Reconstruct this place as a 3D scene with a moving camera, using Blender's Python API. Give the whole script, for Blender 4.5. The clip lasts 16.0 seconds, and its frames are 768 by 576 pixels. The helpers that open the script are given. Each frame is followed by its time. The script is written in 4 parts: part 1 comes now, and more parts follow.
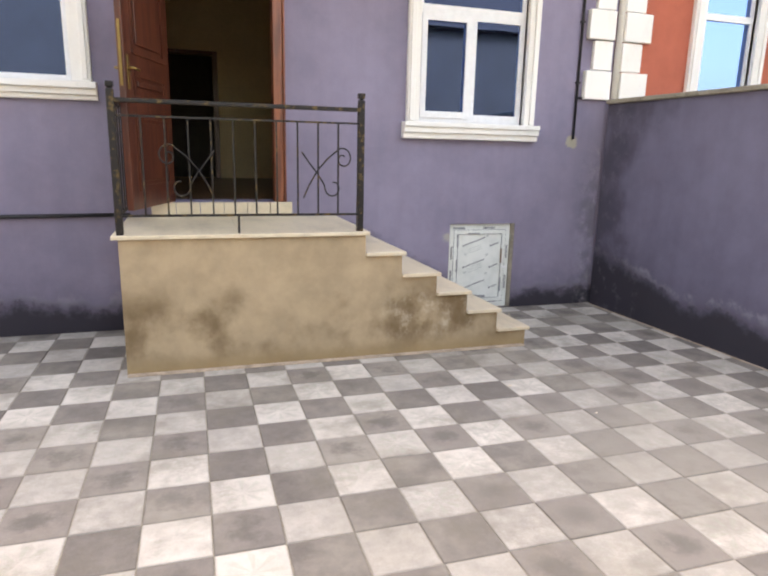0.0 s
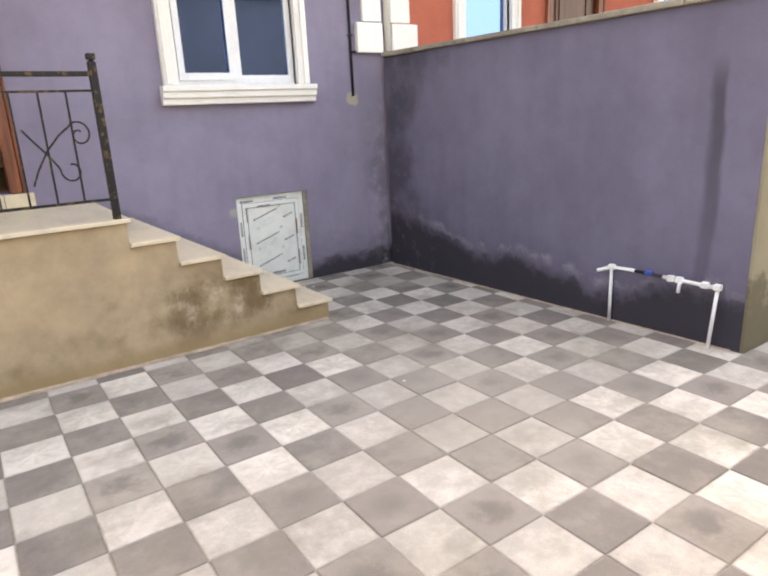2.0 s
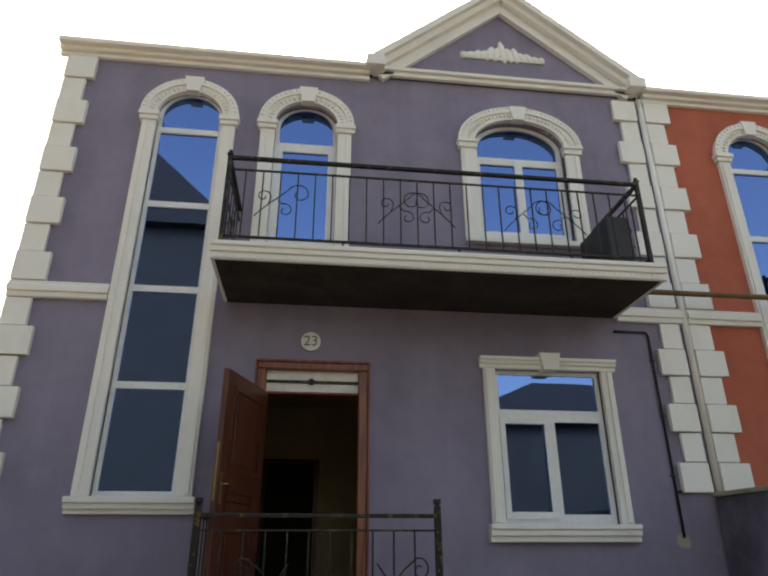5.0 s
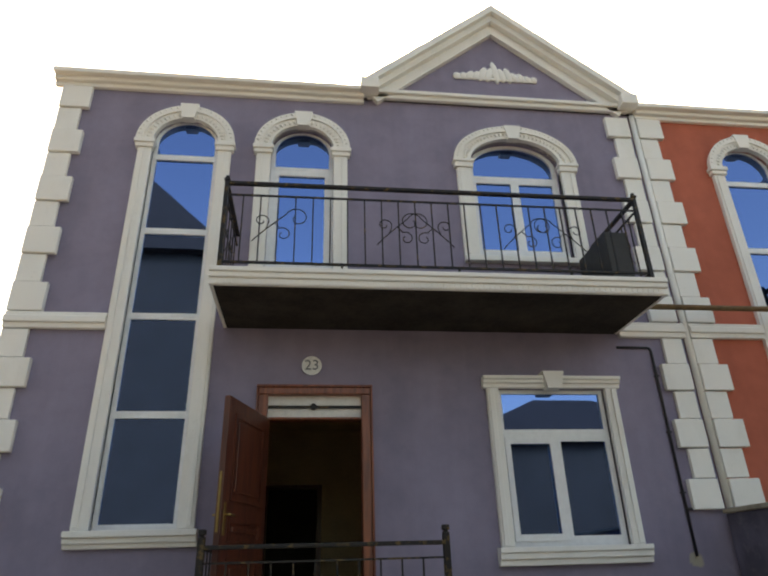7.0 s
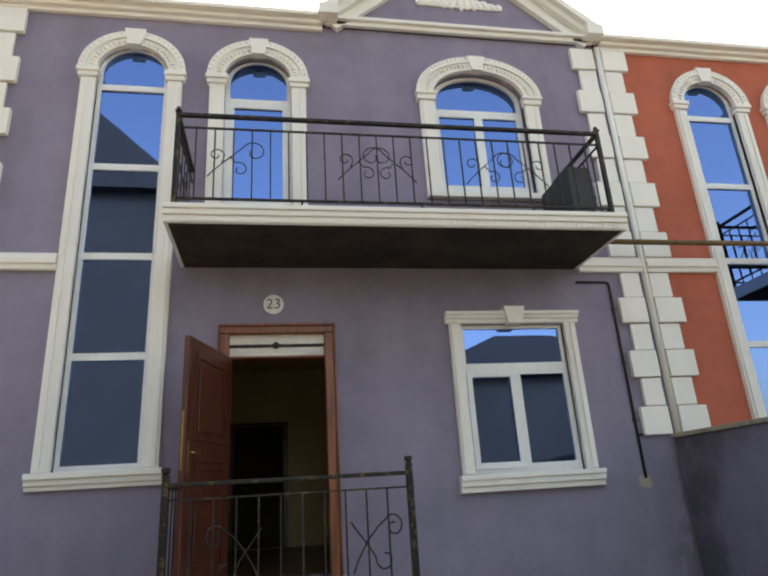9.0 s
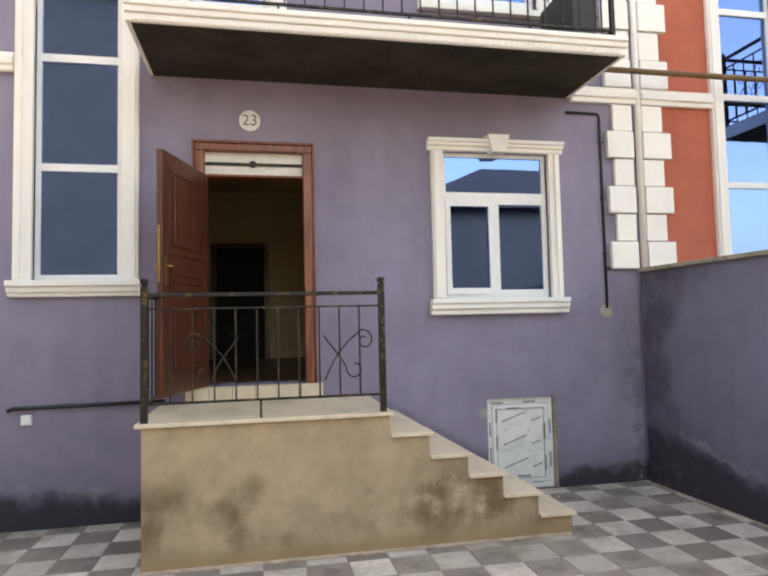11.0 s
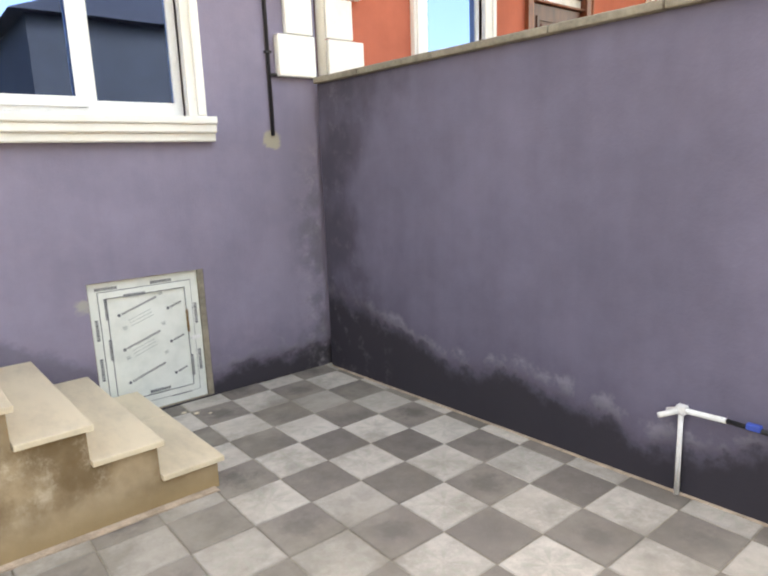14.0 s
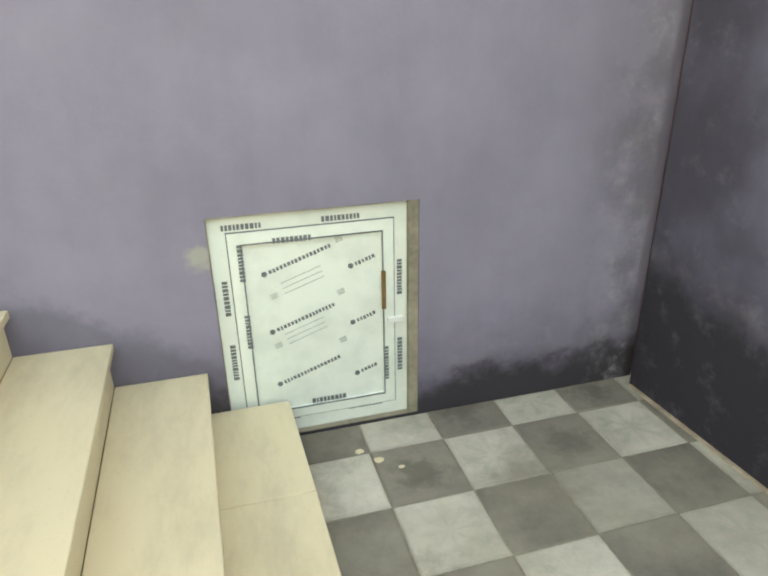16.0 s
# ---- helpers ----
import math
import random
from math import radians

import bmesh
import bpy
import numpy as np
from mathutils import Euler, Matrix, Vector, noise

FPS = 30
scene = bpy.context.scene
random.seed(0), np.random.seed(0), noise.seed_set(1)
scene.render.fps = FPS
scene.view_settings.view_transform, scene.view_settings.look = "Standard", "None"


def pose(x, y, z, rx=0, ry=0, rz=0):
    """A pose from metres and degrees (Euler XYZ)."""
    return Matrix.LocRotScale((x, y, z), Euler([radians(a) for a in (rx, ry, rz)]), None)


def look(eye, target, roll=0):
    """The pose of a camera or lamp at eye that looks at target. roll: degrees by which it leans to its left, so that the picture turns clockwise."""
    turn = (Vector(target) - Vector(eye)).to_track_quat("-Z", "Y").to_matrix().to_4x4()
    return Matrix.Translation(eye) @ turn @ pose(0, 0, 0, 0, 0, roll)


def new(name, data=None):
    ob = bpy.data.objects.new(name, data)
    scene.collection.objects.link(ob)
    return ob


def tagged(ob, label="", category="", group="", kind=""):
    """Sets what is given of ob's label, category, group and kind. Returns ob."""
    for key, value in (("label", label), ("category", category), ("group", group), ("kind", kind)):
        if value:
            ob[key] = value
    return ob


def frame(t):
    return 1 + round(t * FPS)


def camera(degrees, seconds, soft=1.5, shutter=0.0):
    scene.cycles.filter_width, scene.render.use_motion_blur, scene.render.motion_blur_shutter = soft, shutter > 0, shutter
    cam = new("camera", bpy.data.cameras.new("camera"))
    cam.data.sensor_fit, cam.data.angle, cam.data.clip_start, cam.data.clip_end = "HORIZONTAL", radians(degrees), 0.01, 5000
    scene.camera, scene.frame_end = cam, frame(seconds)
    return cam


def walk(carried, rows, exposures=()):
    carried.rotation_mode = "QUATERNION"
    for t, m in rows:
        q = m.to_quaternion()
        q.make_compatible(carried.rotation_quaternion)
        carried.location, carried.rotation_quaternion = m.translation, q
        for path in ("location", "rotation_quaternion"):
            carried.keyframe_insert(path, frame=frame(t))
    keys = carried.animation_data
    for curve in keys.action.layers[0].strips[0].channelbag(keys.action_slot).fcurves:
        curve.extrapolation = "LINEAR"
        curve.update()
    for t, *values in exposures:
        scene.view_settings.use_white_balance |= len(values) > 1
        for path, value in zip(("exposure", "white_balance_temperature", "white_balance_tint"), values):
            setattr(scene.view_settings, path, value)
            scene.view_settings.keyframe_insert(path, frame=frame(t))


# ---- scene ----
cam = camera(64.6, 16.0, soft=2.2)
PATH = [
    (0, (0.467, -0.099, 1.662), (1.051, 1.762, 1.222), 1.3),
    (0.5, (0.505, -0.108, 1.633), (1.027, 1.750, 1.106), 1.7),
    (1, (0.631, -0.191, 1.587), (1.171, 1.659, 1.052), 1.7),
    (1.5, (0.779, -0.083, 1.618), (1.642, 1.628, 1.047), 0.4),
    (2, (0.878, 0.180, 1.624), (1.960, 1.771, 1.077), -2.8),
    (2.5, (0.943, 0.199, 1.657), (1.749, 1.992, 1.291), -2.4),
    (3, (0.958, 0.045, 1.685), (1.638, 1.893, 1.334), -0.1),
    (3.5, (0.809, -0.095, 1.666), (1.172, 1.863, 1.480), -1.7),
    (4, (0.742, -0.166, 1.703), (1.055, 1.809, 1.742), -0.4),
    (4.5, (0.687, -0.217, 1.738), (0.950, 1.712, 2.198), -0.1),
    (5, (0.727, -0.248, 1.733), (0.948, 1.576, 2.523), -0.1),
    (7.5, (0.692, -0.184, 1.767), (0.943, 1.609, 2.616), -2.5),
    (8, (0.699, -0.156, 1.757), (0.979, 1.653, 2.561), -3.3),
    (10.5, (0.754, -0.147, 1.784), (1.174, 1.786, 2.083), -1.9),
    (11, (0.797, -0.132, 1.717), (1.190, 1.826, 1.834), -1.3),
    (11.5, (0.998, -0.020, 1.662), (1.444, 1.929, 1.598), 0.6),
    (12, (1.201, 0.213, 1.645), (1.988, 2.031, 1.374), 1.8),
    (12.5, (1.323, 0.556, 1.634), (2.382, 2.229, 1.355), 2.0),
    (13, (1.664, 0.881, 1.617), (3.100, 2.239, 1.310), 0.3),
    (13.5, (1.939, 1.243, 1.610), (3.315, 2.639, 1.214), -0.9),
    (14, (2.119, 1.699, 1.593), (3.350, 3.225, 1.196), -2.1),
    (14.5, (2.489, 2.078, 1.589), (3.415, 3.810, 1.211), -1.7),
    (15, (2.781, 2.562, 1.540), (3.653, 4.323, 1.163), -1.2),
    (15.5, (2.847, 3.155, 1.515), (3.606, 4.951, 1.068), -1.3),
    (16, (3.062, 3.709, 1.514), (3.554, 5.477, 0.719), -1.0),
]
# exposure follows the clip's own brightening and darkening
EXPOSURES = [
    (0.0, 3.3, 10500, 17), (2.0, 3.36, 10700, 17), (3.2, 3.34, 10800, 17), (4.0, 3.0, 10800, 17), (4.5, 2.4, 10000, 12), (5.0, 1.55, 9600, 8), (7.3, 1.66, 9600, 8), (8.0, 1.82, 9600, 8),
    (10.5, 2.68, 10200, 13), (11.0, 2.95, 10600, 15), (11.5, 3.25, 10800, 15), (12.2, 3.38, 11000, 15), (13.5, 3.38, 11000, 16), (14.2, 3.62, 11800, 11), (15.2, 3.72, 12600, 3), (16.0, 3.74, 14200, -2),
]
walk(cam, [(t, look(eye, target, roll)) for t, eye, target, roll in PATH], EXPOSURES)

# ---- world and sun ----
world = bpy.data.worlds.new("sky")
scene.world = world
world.use_nodes = True
wn = world.node_tree.nodes
sky = wn.new("ShaderNodeTexSky")
sky.sky_type = "NISHITA"
sky.sun_disc = False
SUN_EL, SUN_AZ = radians(40), radians(12)      # veiled sun behind the houses
sky.sun_elevation = SUN_EL
sky.sun_rotation = SUN_AZ
sky.dust_density = 4.0
wn["Background"].inputs["Strength"].default_value = 0.15
world.node_tree.links.new(sky.outputs[0], wn["Background"].inputs[0])
sun = new("sun", bpy.data.lights.new("sun", "SUN"))
sun.data.energy = 0.6
sun.data.angle = radians(15)
sun.data.color = (1.0, 0.95, 0.87)
sun.matrix_world = look((math.sin(SUN_AZ) * 30 * math.cos(SUN_EL), math.cos(SUN_AZ) * 30 * math.cos(SUN_EL), 30 * math.sin(SUN_EL)), (0, 0, 0))


# ---- materials ----
class Nodes:
    """Small helper that chains shader nodes."""

    def __init__(self, name):
        self.mat = bpy.data.materials.new(name)
        self.mat.use_nodes = True
        self.t = self.mat.node_tree
        self.n = self.t.nodes
        self.bsdf = self.n["Principled BSDF"]
        self.pos = self.n.new("ShaderNodeNewGeometry").outputs["Position"]
        sep = self.n.new("ShaderNodeSeparateXYZ")
        self.link(self.pos, sep.inputs[0])
        self.x, self.y, self.z = sep.outputs

    def link(self, a, b):
        if hasattr(a, "is_output"):
            self.t.links.new(a, b)
        else:
            b.default_value = a

    def math(self, op, a, b=0.0, c=0.0, clamp=False):
        m = self.n.new("ShaderNodeMath")
        m.operation, m.use_clamp = op, clamp
        for s, v in zip(m.inputs, (a, b, c)):
            self.link(v, s)
        return m.outputs[0]

    def noise(self, scale, detail=4.0, rough=0.6, stretch=None, shift=0.0):
        v = self.n.new("ShaderNodeTexNoise")
        v.inputs["Scale"].default_value = scale
        v.inputs["Detail"].default_value = detail
        v.inputs["Roughness"].default_value = rough
        src = self.pos
        mp = self.n.new("ShaderNodeMapping")
        mp.inputs["Location"].default_value = (shift, shift * 0.7, shift * 1.3)
        if stretch:
            mp.inputs["Scale"].default_value = stretch
        self.link(src, mp.inputs[0])
        self.link(mp.outputs[0], v.inputs["Vector"])
        return v.outputs[0]

    def ramp(self, v, a, b, lo=0.0, hi=1.0):
        m = self.n.new("ShaderNodeMapRange")
        m.interpolation_type = "SMOOTHSTEP"
        for s, q in zip(m.inputs, (v, a, b, lo, hi)):
            self.link(q, s)
        return m.outputs[0]

    def mix(self, fac, a, b):
        m = self.n.new("ShaderNodeMix")
        m.data_type = "RGBA"
        self.link(fac, m.inputs[0])
        self.link(a if hasattr(a, "is_output") else (*a, 1), m.inputs[6])
        self.link(b if hasattr(b, "is_output") else (*b, 1), m.inputs[7])
        return m.outputs[2]

    def scale(self, col, f):
        m = self.n.new("ShaderNodeVectorMath")
        m.operation = "SCALE"
        self.link(col if hasattr(col, "is_output") else Vector(col), m.inputs[0])
        self.link(f, m.inputs[3])
        return m.outputs[0]

    def bump(self, h, strength=0.3, dist=0.01):
        b = self.n.new("ShaderNodeBump")
        b.inputs["Strength"].default_value = strength
        b.inputs["Distance"].default_value = dist
        self.link(h, b.inputs["Height"])
        self.link(b.outputs[0], self.bsdf.inputs["Normal"])

    def done(self, col, rough=0.8, metal=0.0, spec=0.5):
        self.link(col if hasattr(col, "is_output") else (*col, 1), self.bsdf.inputs["Base Color"])
        self.link(rough, self.bsdf.inputs["Roughness"])
        self.bsdf.inputs["Metallic"].default_value = metal
        self.bsdf.inputs["Specular IOR Level"].default_value = spec
        return self.mat


def window_of(s, v, a, b, c, d):
    """1 between b and c, fading to 0 at a and d."""
    return s.math("MULTIPLY", s.ramp(v, a, b), s.ramp(v, c, d, 1.0, 0.0))


def plain(name, col, rough=0.6, metal=0.0, grain=8.0, amount=0.18, spec=0.5, bump=0.1):
    s = Nodes(name)
    g = s.noise(grain, 5)
    f = s.noise(grain * 9, 3, shift=3)
    k = s.math("ADD", s.ramp(g, 0.3, 0.7, 1 - amount, 1 + amount * 0.4), s.ramp(f, 0.3, 0.7, -amount * 0.3, amount * 0.3))
    s.bump(f, bump, 0.004)
    return s.done(s.scale(col, k), rough, metal, spec)


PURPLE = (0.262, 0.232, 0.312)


def render_coat(name, col, damp=True, side=False):
    """Painted cement render: mottled, rain-streaked, with rising damp at its foot."""
    s = Nodes(name)
    big = s.noise(0.9, 5, 0.6)
    mid = s.noise(4.5, 6, 0.65, shift=5)
    fine = s.noise(60, 4, 0.6, shift=9)
    streak = s.noise(3.0, 4, 0.6, (1, 1, 0.12), 2)
    k = s.math("ADD", s.ramp(big, 0.3, 0.7, 0.9, 1.07), s.ramp(mid, 0.3, 0.7, -0.05, 0.05))
    k = s.math("ADD", k, s.ramp(streak, 0.35, 0.7, 0.03, -0.06))
    c = s.scale(col, k)
    if damp:
        edge = s.noise(0.9, 3, 0.5, (1, 1, 0.3), 7)
        jag = s.noise(7, 6, 0.68, shift=4)
        top = s.math("ADD", s.ramp(edge, 0.3, 0.7, 0.14, 0.36), s.ramp(jag, 0.3, 0.7, -0.045, 0.045))
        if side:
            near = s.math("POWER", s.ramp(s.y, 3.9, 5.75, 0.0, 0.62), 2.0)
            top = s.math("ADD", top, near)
        h = s.math("SUBTRACT", top, s.z)
        c = s.mix(s.math("MULTIPLY", s.ramp(h, -0.35, 0.05), 0.4), c, (0.07, 0.06, 0.085))
        bloom = window_of(s, h, -0.14, -0.05, -0.03, 0.02)
        c = s.mix(s.math("MULTIPLY", bloom, s.ramp(jag, 0.42, 0.66, 0, 0.45)), c, (0.38, 0.36, 0.41))
        c = s.mix(s.math("MULTIPLY", s.ramp(h, -0.09, 0.09), 0.9), c, (0.032, 0.029, 0.035))
    if side:
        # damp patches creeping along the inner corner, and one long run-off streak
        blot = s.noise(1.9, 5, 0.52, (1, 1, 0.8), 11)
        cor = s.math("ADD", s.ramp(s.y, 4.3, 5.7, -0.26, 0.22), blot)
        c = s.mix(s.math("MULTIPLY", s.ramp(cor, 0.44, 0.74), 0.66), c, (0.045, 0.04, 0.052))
        salt = s.noise(8, 6, 0.7, shift=1)
        c = s.mix(s.math("MULTIPLY", s.math("MULTIPLY", s.ramp(cor, 0.48, 0.6), s.ramp(salt, 0.52, 0.76)), 0.26), c, (0.30, 0.28, 0.33))
        wob = s.math("ADD", s.y, s.ramp(s.noise(3, 3, 0.5, (1, 1, 0.35), shift=2), 0.3, 0.7, -0.03, 0.03))
        run = s.math("MULTIPLY", window_of(s, wob, 2.17, 2.22, 2.26, 2.33), s.ramp(s.z, 1.95, 1.65))
        run = s.math("MULTIPLY", run, s.ramp(s.z, 0.2, 1.6, 0.3, 0.7))
        c = s.mix(run, c, (0.045, 0.04, 0.05))
    else:
        salt = s.noise(9, 7, 0.66, shift=1)
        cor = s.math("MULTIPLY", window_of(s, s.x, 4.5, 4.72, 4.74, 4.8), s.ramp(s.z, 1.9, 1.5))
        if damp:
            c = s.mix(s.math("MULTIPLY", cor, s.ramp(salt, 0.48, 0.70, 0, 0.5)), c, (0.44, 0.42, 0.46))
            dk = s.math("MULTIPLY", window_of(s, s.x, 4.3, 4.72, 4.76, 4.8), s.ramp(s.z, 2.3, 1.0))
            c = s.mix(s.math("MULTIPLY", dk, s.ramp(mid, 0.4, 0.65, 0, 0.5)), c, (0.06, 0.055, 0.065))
            ring = s.math("SQRT", s.math("ADD", s.math("POWER", s.math("SUBTRACT", s.x, 4.385), 2), s.math("POWER", s.math("SUBTRACT", s.z, 1.80), 2)))
            c = s.mix(s.ramp(s.math("ADD", ring, s.ramp(salt, 0.3, 0.7, -0.02, 0.02)), 0.05, 0.08, 0.8, 0.0), c, (0.42, 0.38, 0.27))
            # darker uneven band along the line of the steps
            d = s.math("SUBTRACT", s.z, s.math("SUBTRACT", 2.053, s.math("MULTIPLY", s.x, 0.585)))
            d = s.math("ADD", d, s.ramp(jag, 0.3, 0.7, -0.04, 0.04))
            c = s.mix(s.math("MULTIPLY", s.math("MULTIPLY", s.ramp(d, 0.13, 0.02), window_of(s, s.x, 1.8, 2.0, 3.0, 3.1)), 0.38), c, (0.05, 0.045, 0.055))
            # bare mortar beside the hatch
            ring = s.math("SQRT", s.math("ADD", s.math("POWER", s.math("SUBTRACT", s.x, 2.97), 2), s.math("POWER", s.math("SUBTRACT", s.z, 0.80), 2)))
            c = s.mix(s.ramp(s.math("ADD", ring, s.ramp(salt, 0.3, 0.7, -0.02, 0.02)), 0.03, 0.06, 0.7, 0.0), c, (0.42, 0.40, 0.33))
    s.bump(s.math("ADD", fine, s.math("MULTIPLY", mid, 0.6)), 0.25, 0.006)
    return s.done(c, 0.88, 0, 0.25)


def beige_render(name):
    """Bare ochre cement of the stair's side: brown damp clouds and pale salt bloom."""
    s = Nodes(name)
    big = s.noise(1.6, 6, 0.65)
    mid = s.noise(6, 6, 0.65, shift=4)
    fine = s.noise(70, 4, shift=8)
    c = s.scale((0.47, 0.35, 0.222), s.math("ADD", s.ramp(big, 0.3, 0.7, 0.88, 1.08), s.ramp(mid, 0.3, 0.7, -0.07, 0.07)))
    band = window_of(s, s.z, -0.05, 0.2, 0.45, 0.75)
    c = s.mix(s.math("MULTIPLY", band, s.ramp(s.noise(2.1, 5, 0.55, (1, 1, 0.9), 6), 0.42, 0.64, 0, 0.8)), c, (0.16, 0.10, 0.048))
    c = s.mix(s.ramp(s.z, 0.16, 0.02, 0, 0.45), c, (0.25, 0.16, 0.06))
    salt = s.noise(7, 7, 0.75, (1, 1, 0.8), 13)
    zone = s.math("MULTIPLY", window_of(s, s.x, 1.7, 2.1, 2.6, 2.9), window_of(s, s.z, 0.1, 0.25, 0.4, 0.62))
    c = s.mix(s.math("MULTIPLY", zone, s.ramp(salt, 0.48, 0.70, 0, 0.55)), c, (0.68, 0.57, 0.43))
    c = s.mix(s.math("MULTIPLY", zone, s.ramp(salt, 0.48, 0.34, 0, 0.3)), c, (0.17, 0.10, 0.045))
    s.bump(s.math("ADD", fine, mid), 0.25, 0.006)
    return s.done(c, 0.9, 0, 0.2)


def plaster_end(name):
    s = Nodes(name)
    big = s.noise(1.3, 6, 0.6)
    run = s.noise(5, 5, 0.65, (1, 1, 0.14), 3)
    fine = s.noise(60, 4, shift=8)
    c = s.scale((0.29, 0.25, 0.17), s.ramp(big, 0.3, 0.7, 0.85, 1.1))
    c = s.mix(s.math("MULTIPLY", s.ramp(run, 0.5, 0.7, 0, 0.6), s.ramp(s.z, 1.2, 2.1)), c, (0.62, 0.57, 0.44))
    h = s.math("SUBTRACT", s.ramp(s.noise(3, 6, 0.7, shift=5), 0.3, 0.7, 0.25, 0.6), s.z)
    c = s.mix(s.math("MULTIPLY", s.ramp(h, -0.10, 0.12), 0.75), c, (0.10, 0.082, 0.05))
    s.bump(s.math("ADD", fine, big), 0.3, 0.008)
    return s.done(c, 0.9, 0, 0.2)


PITCH, TX, TY = 0.3028, 3.811, 5.557


def tile_mat(name, col, petals):
    """Cast cement paving tile; the pale ones carry a worn eight-petalled relief."""
    s = Nodes(name)
    info = s.n.new("ShaderNodeObjectInfo").outputs["Random"]
    isl = s.n.new("ShaderNodeNewGeometry").outputs["Random Per Island"]
    rnd = s.math("FRACT", s.math("ADD", s.math("MULTIPLY", info, 7.31), isl))
    cloud = s.noise(1.1, 6, 0.65)
    spot = s.noise(9, 6, 0.7, shift=4)
    fine = s.noise(150, 3, shift=8)
    k = s.math("ADD", s.ramp(rnd, 0, 1, 0.78, 1.14), s.ramp(spot, 0.3, 0.7, -0.13, 0.1))
    c = s.scale(col, s.math("ADD", k, s.ramp(fine, 0.3, 0.7, -0.05, 0.05)))
    c = s.mix(s.ramp(cloud, 0.44, 0.68, 0, 0.62), c, (0.37, 0.33, 0.27))
    # grimy patches that run across the joints
    grime = s.noise(2.7, 6, 0.68, shift=21)
    c = s.mix(s.ramp(grime, 0.46, 0.70, 0, 0.58), c, (0.19, 0.165, 0.13))
    # trodden, washed-over stretch in the middle of the yard
    mid = s.math("SQRT", s.math("ADD", s.math("POWER", s.math("SUBTRACT", s.x, 3.1), 2), s.math("POWER", s.math("MULTIPLY", s.math("SUBTRACT", s.y, 2.5), 1.2), 2)))
    mid = s.math("ADD", mid, s.ramp(spot, 0.3, 0.7, -0.5, 0.5))
    c = s.mix(s.ramp(mid, 1.7, 0.3, 0, 0.5), c, (0.36, 0.325, 0.275))
    u = s.math("SUBTRACT", s.math("FRACT", s.math("DIVIDE", s.math("SUBTRACT", s.x, TX), PITCH)), 0.5)
    v = s.math("SUBTRACT", s.math("FRACT", s.math("DIVIDE", s.math("SUBTRACT", s.y, TY), PITCH)), 0.5)
    r = s.math("SQRT", s.math("ADD", s.math("POWER", s.math("ABSOLUTE", u), 2), s.math("POWER", s.math("ABSOLUTE", v), 2)))
    if petals:
        a = s.math("ARCTAN2", v, u)
        p = s.math("COSINE", s.math("MULTIPLY", a, 8))
        flower = s.math("MULTIPLY", s.ramp(p, 0.2, 0.75), window_of(s, r, 0.05, 0.1, 0.36, 0.44))
        worn = s.math("MULTIPLY", s.ramp(s.noise(2.3, 4, shift=15), 0.36, 0.55), s.ramp(rnd, 0.1, 0.4))
        fl = s.math("MULTIPLY", flower, worn)
        c = s.mix(s.math("MULTIPLY", fl, 0.34), c, (0.35, 0.37, 0.29))
        s.bump(s.math("ADD", s.math("MULTIPLY", fl, -0.8), fine), 0.3, 0.004)
    else:
        blot = s.math("MULTIPLY", s.ramp(s.math("ADD", r, s.ramp(spot, 0.3, 0.7, -0.15, 0.15)), 0.05, 0.4, 0.45, 0), s.ramp(rnd, 0.3, 0.8))
        c = s.mix(blot, c, (0.07, 0.062, 0.055))
        s.bump(fine, 0.3, 0.003)
    edge = s.math("MAXIMUM", s.math("ABSOLUTE", u), s.math("ABSOLUTE", v))
    c = s.mix(s.math("MULTIPLY", s.ramp(edge, 0.44, 0.5, 0, 0.5), s.ramp(spot, 0.35, 0.65)), c, (0.2, 0.18, 0.15))
    return s.done(c, 0.75, 0, 0.35)


def wood_mat(name, col, dark):
    s = Nodes(name)
    grain = s.noise(7, 6, 0.65, (3.0, 3.0, 0.25))
    fine = s.noise(60, 4, 0.6, (1, 1, 0.08), 4)
    c = s.mix(s.ramp(grain, 0.35, 0.65), dark, col)
    c = s.mix(s.ramp(fine, 0.5, 0.75, 0, 0.35), c, dark)
    s.bump(fine, 0.1, 0.002)
    return s.done(c, 0.38, 0, 0.5)


def stone_mat(name, col):
    s = Nodes(name)
    vein = s.noise(5, 7, 0.7, (1, 0.35, 1))
    fine = s.noise(80, 4, shift=3)
    c = s.mix(s.ramp(vein, 0.4, 0.75), col, tuple(0.78 * q for q in col))
    c = s.mix(s.ramp(fine, 0.6, 0.75, 0, 0.25), c, tuple(0.6 * q for q in col))
    s.bump(fine, 0.12, 0.002)
    return s.done(c, 0.45, 0, 0.45)


def trim_mat(name):
    """Cast mouldings in creamy white paint, rain-greyed in their hollows."""
    s = Nodes(name)
    a = s.noise(2.5, 6, 0.65, (1, 1, 0.5))
    b = s.noise(28, 5, 0.7, shift=3)
    c = s.mix(s.ramp(a, 0.5, 0.75, 0, 0.35), (0.86, 0.84, 0.785), (0.68, 0.65, 0.57))
    c = s.mix(s.ramp(b, 0.58, 0.75, 0, 0.25), c, (0.5, 0.47, 0.41))
    s.bump(b, 0.2, 0.004)
    return s.done(c, 0.7, 0, 0.3)


